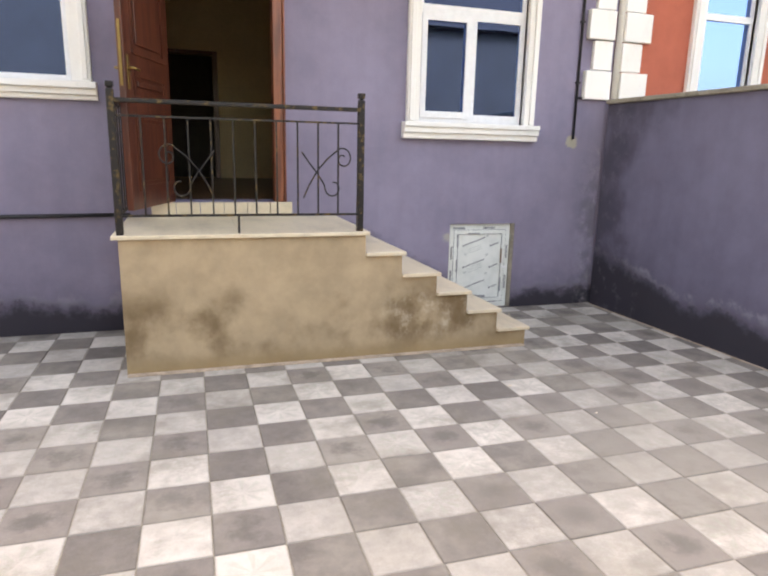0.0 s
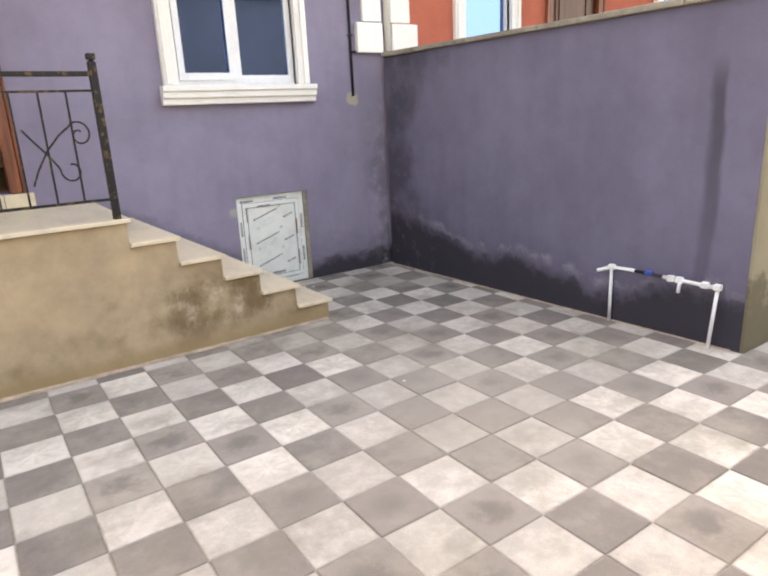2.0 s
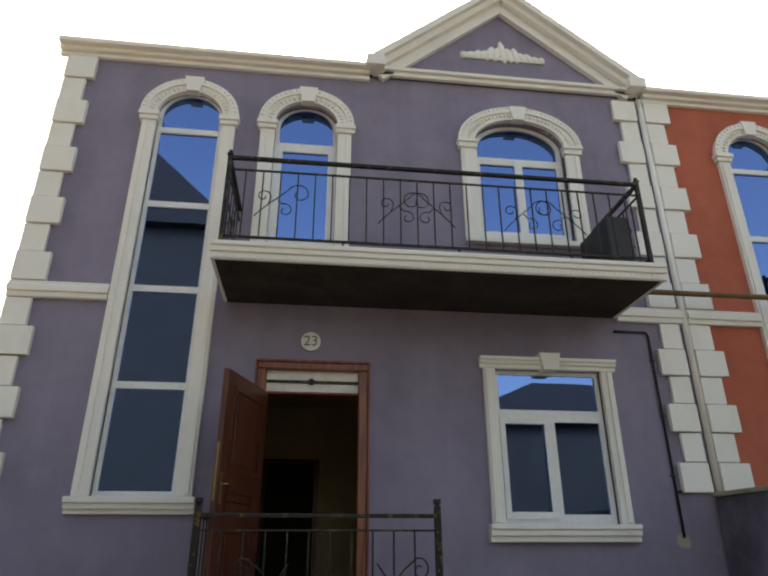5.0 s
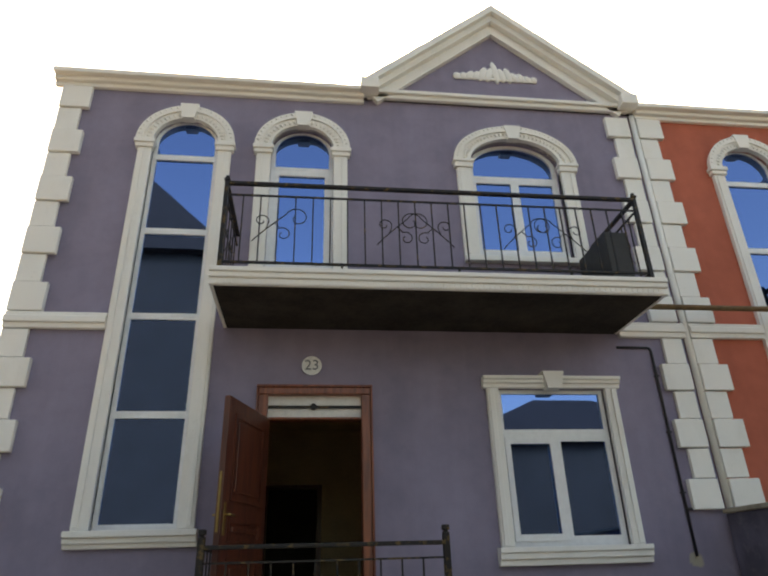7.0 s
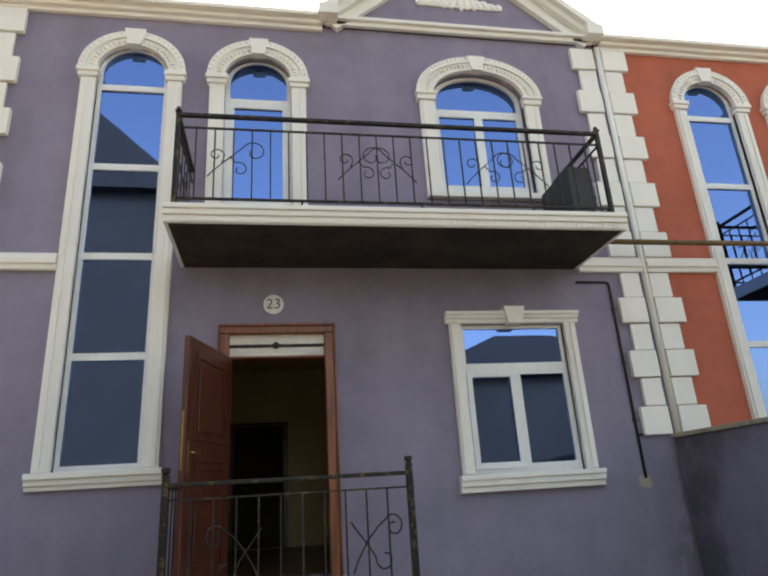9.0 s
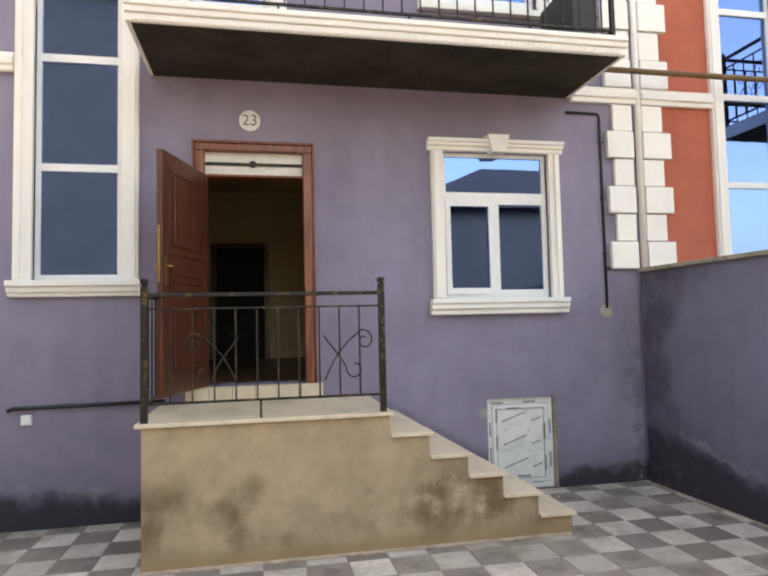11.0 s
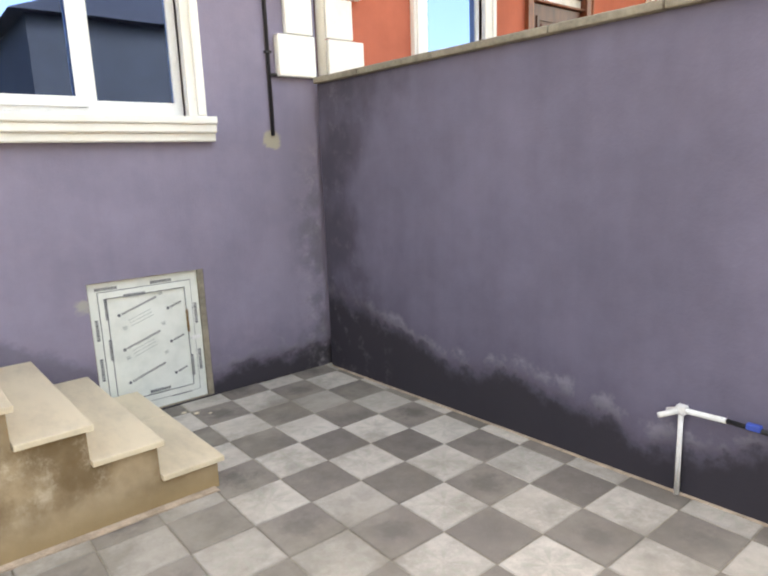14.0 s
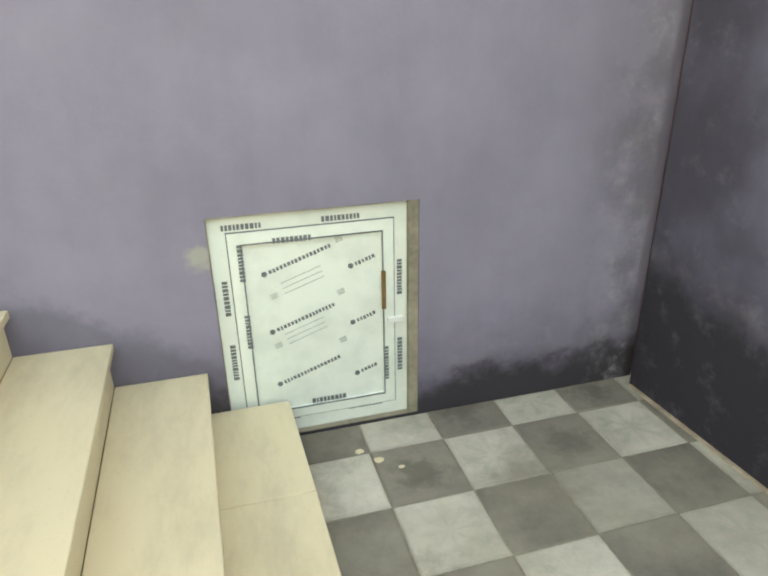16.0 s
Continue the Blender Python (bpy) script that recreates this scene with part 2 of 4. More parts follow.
def glass_mat(name):
    """Blue sun-reflecting window glass."""
    s = Nodes(name)
    out = s.n["Material Output"]
    gl = s.n.new("ShaderNodeBsdfGlossy")
    gl.inputs["Color"].default_value = (0.155, 0.29, 0.63, 1)
    gl.inputs["Roughness"].default_value = 0.015
    tr = s.n.new("ShaderNodeBsdfTransparent")
    tr.inputs["Color"].default_value = (0.10, 0.14, 0.2, 1)
    mx = s.n.new("ShaderNodeMixShader")
    mx.inputs[0].default_value = 0.72
    bp = s.n.new("ShaderNodeBump")
    bp.inputs["Strength"].default_value = 0.02
    bp.inputs["Distance"].default_value = 0.02
    s.link(s.noise(1.5, 2), bp.inputs["Height"])
    s.link(bp.outputs[0], gl.inputs["Normal"])
    s.link(tr.outputs[0], mx.inputs[1])
    s.link(gl.outputs[0], mx.inputs[2])
    s.link(mx.outputs[0], out.inputs["Surface"])
    return s.mat


def iron_mat(name):
    s = Nodes(name)
    wear = s.noise(16, 6, 0.7)
    c = s.mix(s.ramp(wear, 0.53, 0.64), (0.014, 0.012, 0.012), (0.13, 0.085, 0.035))
    return s.done(c, s.ramp(wear, 0.4, 0.7, 0.4, 0.75), 0.0, 0.3)


def film_mat(name):
    s = Nodes(name)
    a = s.noise(6, 5)
    b = s.noise(45, 5, 0.7, shift=3)
    c = s.mix(s.ramp(a, 0.4, 0.7), (0.80, 0.83, 0.78), (0.70, 0.74, 0.69))
    c = s.mix(s.ramp(b, 0.6, 0.75, 0, 0.3), c, (0.5, 0.53, 0.5))
    s.bump(a, 0.2, 0.01)
    return s.done(c, 0.35, 0, 0.5)


M = {
    "purple": render_coat("purple_render", PURPLE),
    # the front's purple again, scaled down for the boundary wall's dimmer light
    "purple_side": render_coat("purple_render_dimmed", (0.168, 0.153, 0.214), side=True),
    "red": render_coat("terracotta_render", (0.50, 0.135, 0.085), damp=False),
    "cream": render_coat("cream_render", (0.70, 0.65, 0.55), damp=False),
    "beige": beige_render("ochre_cement"),
    "plaster": plaster_end("grey_ochre_plaster"),
    "trim": trim_mat("cream_moulding"),
    "pvc": plain("white_pvc_frame", (0.82, 0.83, 0.82), 0.3, 0, 20, 0.05, 0.5, 0.02),
    "pipe": plain("white_pipe", (0.80, 0.80, 0.78), 0.35, 0, 20, 0.1, 0.5, 0.02),
    "blue": plain("blue_plastic", (0.03, 0.09, 0.45), 0.4),
    "black": plain("black_pipe", (0.015, 0.015, 0.018), 0.5),
    "gas": plain("ochre_gas_pipe", (0.20, 0.115, 0.045), 0.5, 0, 10, 0.3),
    "tread": stone_mat("cream_travertine", (0.74, 0.62, 0.44)),
    "cap": plain("grey_stone_cap", (0.31, 0.27, 0.21), 0.8, 0, 5, 0.3, 0.3, 0.3),
    "light_tile": tile_mat("pale_cement_tile", (0.53, 0.485, 0.425), True),
    "dark_tile": tile_mat("grey_cement_tile", (0.215, 0.187, 0.163), False),
    "grout": plain("sandy_joint", (0.30, 0.26, 0.20), 0.9, 0, 30, 0.3),
    "wood": wood_mat("mahogany_door", (0.125, 0.034, 0.017), (0.06, 0.015, 0.009)),
    "frame_wood": wood_mat("mahogany_frame", (0.30, 0.085, 0.035), (0.13, 0.032, 0.015)),
    "glass": glass_mat("blue_reflecting_glass"),
    "iron": iron_mat("black_wrought_iron"),
    "brass": plain("brass", (0.34, 0.23, 0.09), 0.45, 1.0),
    "film": film_mat("protective_film"),
    "print": plain("dark_print", (0.15, 0.165, 0.18), 0.5),
    "pale_print": plain("pale_print", (0.42, 0.47, 0.45), 0.5),
    "mortar": plain("pinkish_mortar", (0.52, 0.40, 0.30), 0.9, 0, 12, 0.3, 0.2, 0.4),
    "room": plain("beige_room_plaster", (0.60, 0.49, 0.31), 0.85, 0, 2, 0.1),
    "laminate": wood_mat("brown_laminate", (0.16, 0.085, 0.04), (0.08, 0.04, 0.02)),
    # base colour lowered to deepen the shade beneath the balconies
    "concrete": plain("shade_darkened_concrete", (0.05, 0.042, 0.033), 0.9, 0, 3, 0.35, 0.2, 0.4),
    "frosted": plain("frosted_white_pane", (0.75, 0.72, 0.66), 0.4, 0, 6, 0.15),
    "enamel": plain("white_enamel", (0.8, 0.79, 0.76), 0.35, 0, 12, 0.1),
    "roof": plain("brown_metal_roof", (0.028, 0.024, 0.024), 0.8, 0, 2, 0.3),
    "gate": plain("black_gate_steel", (0.012, 0.012, 0.013), 0.5),
    "yellow": plain("ochre_yellow_render", (0.62, 0.40, 0.09), 0.85, 0, 2, 0.15),
    "dark_room": plain("unlit_room_darkness", (0.05, 0.045, 0.04), 0.9),
    "box": plain("dark_grey_plastic", (0.035, 0.034, 0.033), 0.6),
    "earth": plain("dusty_ground", (0.30, 0.26, 0.21), 0.95, 0, 0.6, 0.3, 0.2, 0.3),
    "far": plain("far_render", (0.045, 0.046, 0.05), 0.9, 0, 1, 0.2),
}

# ---- mesh helpers ----
ORIGIN = {}


def thing(name, at, label="", category="", group="", kind=""):
    e = new(name)
    e.empty_display_size = 0.1
    e.location = at
    ORIGIN[e] = Vector(at)
    return tagged(e, label, category, group, kind)


def part(name, bm, material, parent=None, label="", smooth=False):
    o = ORIGIN[parent] if parent else Vector((0, 0, 0))
    bmesh.ops.translate(bm, verts=bm.verts, vec=-o)
    me = bpy.data.meshes.new(name)
    bm.to_mesh(me)
    bm.free()
    me.materials.append(M[material])
    if smooth:
        for p in me.polygons:
            p.use_smooth = True
    ob = new(name, me)
    if parent:
        ob.parent = parent
    ORIGIN[ob] = o
    return tagged(ob, label)


def solo(name, bm, material, label, category, group="", kind="", smooth=False):
    """A thing made of one mesh, its origin at its base."""
    xs = [v.co for v in bm.verts]
    base = Vector(((min(v.x for v in xs) + max(v.x for v in xs)) / 2, (min(v.y for v in xs) + max(v.y for v in xs)) / 2, min(v.z for v in xs)))
    bmesh.ops.translate(bm, verts=bm.verts, vec=-base)
    ob = part(name, bm, material, None, label, smooth)
    ob.location = base
    ORIGIN[ob] = base
    return tagged(ob, label, category, group, kind)


def box(bm, x0, x1, y0, y1, z0, z1, bevel=0.0):
    r = bmesh.ops.create_cube(bm, size=1)
    vs = r["verts"]
    for v in vs:
        v.co = Vector(((x0 + x1) / 2 + v.co.x * (x1 - x0), (y0 + y1) / 2 + v.co.y * (y1 - y0), (z0 + z1) / 2 + v.co.z * (z1 - z0)))
    if bevel:
        es = {e for v in vs for e in v.link_edges}
        bmesh.ops.bevel(bm, geom=list(es), offset=bevel, segments=2, affect="EDGES", profile=0.5)
    return bm


def moulding(x0, x1, *steps):
    """One stepped moulding along x; steps of (front, z0, z1) from below, against y = back of the first."""
    bm = bmesh.new()
    back = steps[0][3]
    prof = [(back, steps[0][1])]
    for front, za, zb, _ in steps:
        prof += [(front + 0.006, za), (front, za + 0.008), (front, zb - 0.006), (front + 0.004, zb)]
    prof.append((back, steps[-1][2]))
    rows = [[bm.verts.new((x, y, z)) for y, z in prof] for x in (x0, x1)]
    n = len(prof)
    for k in range(n):
        bm.faces.new((rows[0][k], rows[0][(k + 1) % n], rows[1][(k + 1) % n], rows[1][k]))
    bm.faces.new(rows[0][::-1])
    bm.faces.new(rows[1])
    bmesh.ops.recalc_face_normals(bm, faces=bm.faces)
    return bm


def boxes(*rows, bevel=0.0):
    bm = bmesh.new()
    for r in rows:
        box(bm, *r, bevel=bevel)
    return bm


def prism(bm, outer, holes, y0, y1):
    """A slab in the x-z plane between y0 and y1, with holes right through it."""
    edges = []
    for loop in (outer, *holes):
        vs = [bm.verts.new((x, y0, z)) for x, z in loop]
        edges += [bm.edges.new((vs[i], vs[(i + 1) % len(vs)])) for i in range(len(vs))]
    made = bmesh.ops.triangle_fill(bm, use_beauty=True, use_dissolve=False, edges=edges)
    faces = [f for f in made["geom"] if isinstance(f, bmesh.types.BMFace)]
    ext = bmesh.ops.extrude_face_region(bm, geom=faces)
    bmesh.ops.translate(bm, verts=[v for v in ext["geom"] if isinstance(v, bmesh.types.BMVert)], vec=(0, y1 - y0, 0))
    bmesh.ops.recalc_face_normals(bm, faces=bm.faces)
    return bm


def rect(x0, x1, z0, z1):
    return [(x0, z0), (x1, z0), (x1, z1), (x0, z1)]


def arch(cx, half, z0, spring, rise, n=20):
    return [(cx - half, z0), (cx + half, z0)] + [(cx + half * math.cos(math.pi * i / n), spring + rise * math.sin(math.pi * i / n)) for i in range(n + 1)]


def hood(cx, r0, r1, h0, h1, spring, n=20):
    out = [(cx + r1 * math.cos(math.pi * i / n), spring + h1 * math.sin(math.pi * i / n)) for i in range(n + 1)]
    return out + [(cx + r0 * math.cos(math.pi * i / n), spring + h0 * math.sin(math.pi * i / n)) for i in range(n, -1, -1)]


def tube(bm, pts, r, seg=8):
    """A round bar swept along points."""
    pts = [Vector(p) for p in pts]
    rings = []
    for i, p in enumerate(pts):
        d = (pts[min(i + 1, len(pts) - 1)] - pts[max(i - 1, 0)]).normalized()
        a = d.orthogonal().normalized() if not rings else (rings[-1][1] - d * rings[-1][1].dot(d)).normalized()
        b = d.cross(a)
        rings.append(([bm.verts.new(p + r * (math.cos(2 * math.pi * k / seg) * a + math.sin(2 * math.pi * k / seg) * b)) for k in range(seg)], a))
    for (u, _), (v, _) in zip(rings, rings[1:]):
        for k in range(seg):
            bm.faces.new((u[k], u[(k + 1) % seg], v[(k + 1) % seg], v[k]))
    bm.faces.new(list(reversed(rings[0][0])))
    bm.faces.new(rings[-1][0])
    bmesh.ops.recalc_face_normals(bm, faces=bm.faces)
    return bm


def one_tube(pts, r, seg=8):
    return tube(bmesh.new(), pts, r, seg)


def disc(bm, c, r, y0, y1, n=32):
    return prism(bm, [(c[0] + r * math.cos(2 * math.pi * i / n), c[1] + r * math.sin(2 * math.pi * i / n)) for i in range(n)], [], y0, y1)


def lettering(text, size, at, turn=0.0, thick=0.002):
    """Raised built-in-font writing that stands in the x-z plane, read from -y."""
    cu = bpy.data.curves.new("writing", "FONT")
    cu.body, cu.size, cu.extrude = text, size, thick
    cu.align_x, cu.align_y = "CENTER", "CENTER"
    ob = new("writing_source", cu)
    dg = bpy.context.evaluated_depsgraph_get()
    me = bpy.data.meshes.new_from_object(ob.evaluated_get(dg))
    bm = bmesh.new()
    bm.from_mesh(me)
    bpy.data.objects.remove(ob)
    bpy.data.meshes.remove(me)
    bm.transform(Matrix.Translation(at) @ pose(0, 0, 0, 90) @ pose(0, 0, 0, 0, 0, turn))
    return bm


F = 5.75            # front of the row of houses
WT = 0.30           # wall thickness
OFF = 7.13          # house to house


def carve(parent, cx, half, rise, spring, width):
    """Cast leafwork round an arch: a row of small raised lobes."""
    bm = bmesh.new()
    rnd = random.Random(int(half * 1000))
    n = int(26 * half / 0.45)
    for row, size in ((0.0, 0.026), (width, 0.018)):
        for i in range(n + 1):
            a = math.pi * i / n
            if abs(a - math.pi / 2) < 0.22 * 0.45 / half:
                continue
            at = (cx + (half + row) * math.cos(a), F - 0.064 - (0.022 if row else 0.0), spring + (rise + row) * math.sin(a))
            r = bmesh.ops.create_icosphere(bm, subdivisions=1, radius=size * rnd.uniform(0.8, 1.15))
            bmesh.ops.transform(bm, matrix=Matrix.Translation(at) @ pose(0, 0, 0, 0, -math.degrees(a) + rnd.uniform(-15, 15), 0) @ Matrix.Diagonal((1.35, 0.6, 0.75, 1)), verts=r["verts"])
    tagged(part("carved_leafwork", bm, "trim", parent, smooth=True), kind="stuff")


# ---- the row of houses ----
def tall_window(n, dx):
    w = thing("window_%d" % n, (dx - 0.83, F, 2.03), "tall arched stair window with cream surround and blue reflecting panes", "window", "windows of the row of houses", "structure")
    c = dx - 0.83
    for s in (-1, 1):
        a, b = sorted((c + s * 0.37, c + s * 0.525))
        p = part("pilaster", boxes((a, b, F - 0.05, F + 0.06, 2.17, 6.29), bevel=0.008), "trim", w)
        a, b = sorted((c + s * 0.455, c + s * 0.50))
        part("fillet", boxes((a, b, F - 0.066, F - 0.051, 2.19, 6.27), bevel=0.006), "trim", p)
        a, b = sorted((c + s * 0.35, c + s * 0.555))
        part("capital", boxes((a, b, F - 0.075, F + 0.02, 6.29, 6.345), (a - 0.015, b + 0.015, F - 0.095, F + 0.02, 6.345, 6.40), bevel=0.008), "trim", w)
    h = part("arch_hood", prism(bmesh.new(), hood(c, 0.37, 0.545, 0.34, 0.49, 6.40), [], F - 0.06, F + 0.05), "trim", w)
    part("fillet", prism(bmesh.new(), hood(c, 0.48, 0.56, 0.425, 0.505, 6.402), [], F - 0.085, F - 0.061), "trim", h)
    part("keystone", prism(bmesh.new(), [(c - 0.07, 6.72), (c + 0.07, 6.72), (c + 0.11, 6.93), (c - 0.11, 6.93)], [], F - 0.10, F), "trim", w)
    carve(w, c, 0.425, 0.385, 6.40, 0.10)
    s = part("sill", moulding(c - 0.56, c + 0.56, (F - 0.05, 2.02, 2.06, F - 0.001), (F - 0.08, 2.06, 2.11, F), (F - 0.11, 2.11, 2.165, F)), "trim", w)
    fr = prism(bmesh.new(), arch(c, 0.37, 2.165, 6.40, 0.34), [arch(c, 0.325, 2.22, 6.42, 0.31)[::-1]], F + 0.035, F + 0.095)
    for z in (3.20, 4.22, 5.23, 6.22):
        box(fr, c - 0.33, c + 0.33, F + 0.030, F + 0.090, z - 0.035, z + 0.035)
    part("frame", fr, "pvc", w, "white plastic window frame")
    for a, b in ((2.215, 3.17), (3.23, 4.19), (4.25, 5.20), (5.26, 6.19)):
        part("pane", boxes((c - 0.33, c + 0.33, F + 0.055, F + 0.065, a, b)), "glass", w)
    part("pane", prism(bmesh.new(), arch(c, 0.33, 6.25, 6.42, 0.315), [], F + 0.055, F + 0.065), "glass", w)
    return arch(c, 0.37, 2.165, 6.40, 0.34)


def balcony_door(n, dx):
    c = dx + 0.525
    w = thing("door_%d" % n, (c, F, 4.22), "white plastic balcony door with arched light in cream surround", "door", "balcony doors", "structure")
    for s in (-1, 1):
        a, b = sorted((c + s * 0.37, c + s * 0.535))
        p = part("pilaster", boxes((a, b, F - 0.05, F + 0.06, 4.222, 6.29), bevel=0.008), "trim", w)
        a, b = sorted((c + s * 0.465, c + s * 0.51))
        part("fillet", boxes((a, b, F - 0.066, F - 0.051, 4.27, 6.27), bevel=0.006), "trim", p)
        a, b = sorted((c + s * 0.35, c + s * 0.565))
        part("capital", boxes((a, b, F - 0.075, F + 0.02, 6.29, 6.345), (a - 0.015, b + 0.015, F - 0.095, F + 0.02, 6.345, 6.40), bevel=0.008), "trim", w)
    h = part("arch_hood", prism(bmesh.new(), hood(c, 0.37, 0.55, 0.32, 0.48, 6.40), [], F - 0.06, F + 0.05), "trim", w)
    part("fillet", prism(bmesh.new(), hood(c, 0.485, 0.565, 0.415, 0.495, 6.402), [], F - 0.085, F - 0.061), "trim", h)
    part("keystone", prism(bmesh.new(), [(c - 0.07, 6.70), (c + 0.07, 6.70), (c + 0.11, 6.91), (c - 0.11, 6.91)], [], F - 0.10, F), "trim", w)
    carve(w, c, 0.430, 0.370, 6.40, 0.10)
    fr = prism(bmesh.new(), arch(c, 0.37, 4.22, 6.40, 0.32), [rect(c - 0.27, c + 0.27, 4.90, 6.08)[::-1], arch(c, 0.32, 6.20, 6.42, 0.29)[::-1]], F + 0.09, F + 0.15)
    box(fr, c - 0.25, c + 0.25, F + 0.075, F + 0.09, 4.38, 4.80, bevel=0.005)
    part("frame", fr, "pvc", w, "white plastic door frame")
    part("pane", boxes((c - 0.275, c + 0.275, F + 0.115, F + 0.125, 4.895, 6.085)), "glass", w)
    part("pane", prism(bmesh.new(), arch(c, 0.325, 6.195, 6.42, 0.295), [], F + 0.115, F + 0.125), "glass", w)
    return arch(c, 0.37, 4.223, 6.40, 0.32)


def arched_window(n, dx):
    c = dx + 3.145
    w = thing("window_%d" % n, (c, F, 5.0), "wide arched upper window with white sashes in cream surround", "window", "windows of the row of houses", "structure")
    for s in (-1, 1):
        a, b = sorted((c + s * 0.57, c + s * 0.75))
        p = part("pilaster", boxes((a, b, F - 0.05, F + 0.06, 5.0, 6.22), bevel=0.008), "trim", w)
        a, b = sorted((c + s * 0.68, c + s * 0.725))
        part("fillet", boxes((a, b, F - 0.066, F - 0.051, 5.02, 6.20), bevel=0.006), "trim", p)
        a, b = sorted((c + s * 0.55, c + s * 0.78))
        part("capital", boxes((a, b, F - 0.075, F + 0.02, 6.22, 6.29), (a - 0.015, b + 0.015, F - 0.095, F + 0.02, 6.29, 6.33), bevel=0.008), "trim", w)
    h = part("arch_hood", prism(bmesh.new(), hood(c, 0.57, 0.77, 0.36, 0.52, 6.33), [], F - 0.06, F + 0.05), "trim", w)
    part("fillet", prism(bmesh.new(), hood(c, 0.71, 0.785, 0.45, 0.535, 6.332), [], F - 0.085, F - 0.061), "trim", h)
    part("keystone", prism(bmesh.new(), [(c - 0.07, 6.67), (c + 0.07, 6.67), (c + 0.11, 6.87), (c - 0.11, 6.87)], [], F - 0.10, F), "trim", w)
    carve(w, c, 0.640, 0.420, 6.33, 0.10)
    part("sill", boxes((c - 0.75, c + 0.75, F - 0.08, F + 0.05, 4.93, 5.0), bevel=0.008), "trim", w)
    fr = prism(bmesh.new(), arch(c, 0.57, 5.0, 6.33, 0.36), [rect(c - 0.49, c - 0.05, 5.16, 6.10)[::-1], rect(c + 0.05, c + 0.49, 5.16, 6.10)[::-1], arch(c, 0.51, 6.20, 6.33, 0.32)[::-1]], F + 0.09, F + 0.15)
    part("frame", fr, "pvc", w, "white plastic window frame")
    for a, b in ((c - 0.495, c - 0.045), (c + 0.045, c + 0.495)):
        part("pane", boxes((a, b, F + 0.115, F + 0.125, 5.155, 6.105)), "glass", w)
    part("pane", prism(bmesh.new(), arch(c, 0.515, 6.195, 6.33, 0.325), [], F + 0.115, F + 0.125), "glass", w)
    return arch(c, 0.57, 5.0, 6.33, 0.36)


def ground_window(n, dx):
    c = dx + 3.182
    w = thing("window_%d" % n, (c, F, 1.81), "white three-light window in cream moulded surround with keystone", "window", "windows of the row of houses", "structure")
    z0, z1 = 1.95, 3.46
    for s in (-1, 1):
        a, b = sorted((c + s * 0.575, c + s * 0.70))
        p = part("architrave", boxes((a, b, F - 0.055, F + 0.07, z0, z1), bevel=0.008), "trim", w)
        a, b = sorted((c + s * 0.63, c + s * 0.685))
        part("fillet", boxes((a, b, F - 0.075, F - 0.056, z0 + 0.01, z1 - 0.01), bevel=0.007), "trim", p)
    part("lintel", moulding(c - 0.738, c + 0.738, (F - 0.055, z1 + 0.002, 3.505, F - 0.001), (F - 0.085, 3.505, 3.54, F), (F - 0.11, 3.54, 3.578, F)), "trim", w)
    part("keystone", prism(bmesh.new(), [(c - 0.075, 3.44), (c + 0.075, 3.44), (c + 0.115, 3.62), (c - 0.115, 3.62)], [], F - 0.14, F), "trim", w)
    part("sill", moulding(c - 0.738, c + 0.738, (F - 0.07, 1.79, 1.845, F - 0.001), (F - 0.10, 1.845, 1.90, F), (F - 0.12, 1.90, 1.948, F)), "trim", w)
    fr = prism(bmesh.new(), rect(c - 0.575, c + 0.575, z0, z1), [rect(c - 0.52, c - 0.07, 2.04, 2.93)[::-1], rect(c + 0.04, c + 0.52, 2.04, 2.93)[::-1], rect(c - 0.53, c + 0.53, 3.05, 3.42)[::-1]], F + 0.035, F + 0.095)
    f = part("frame", fr, "pvc", w, "white plastic window frame")
    part("sash", prism(bmesh.new(), rect(c - 0.545, c - 0.015, 2.0, 2.965), [rect(c - 0.49, c - 0.08, 2.06, 2.905)[::-1]], F + 0.017, F + 0.034), "pvc", f)
    part("pane", boxes((c - 0.525, c - 0.065, F + 0.055, F + 0.065, 2.035, 2.935)), "glass", w)
    part("pane", boxes((c + 0.035, c + 0.525, F + 0.055, F + 0.065, 2.035, 2.935)), "glass", w)
    part("pane", boxes((c - 0.535, c + 0.535, F + 0.055, F + 0.065, 3.045, 3.425)), "glass", w)
    return rect(c - 0.575, c + 0.575, z0, z1)


def spiral(cx, cz, r, a0, turns, n=22):
    return [(cx + r * (1 - 0.72 * i / n) * math.cos(a0 + turns * 2 * math.pi * i / n), cz + r * (1 - 0.72 * i / n) * math.sin(a0 + turns * 2 * math.pi * i / n)) for i in range(n + 1)]


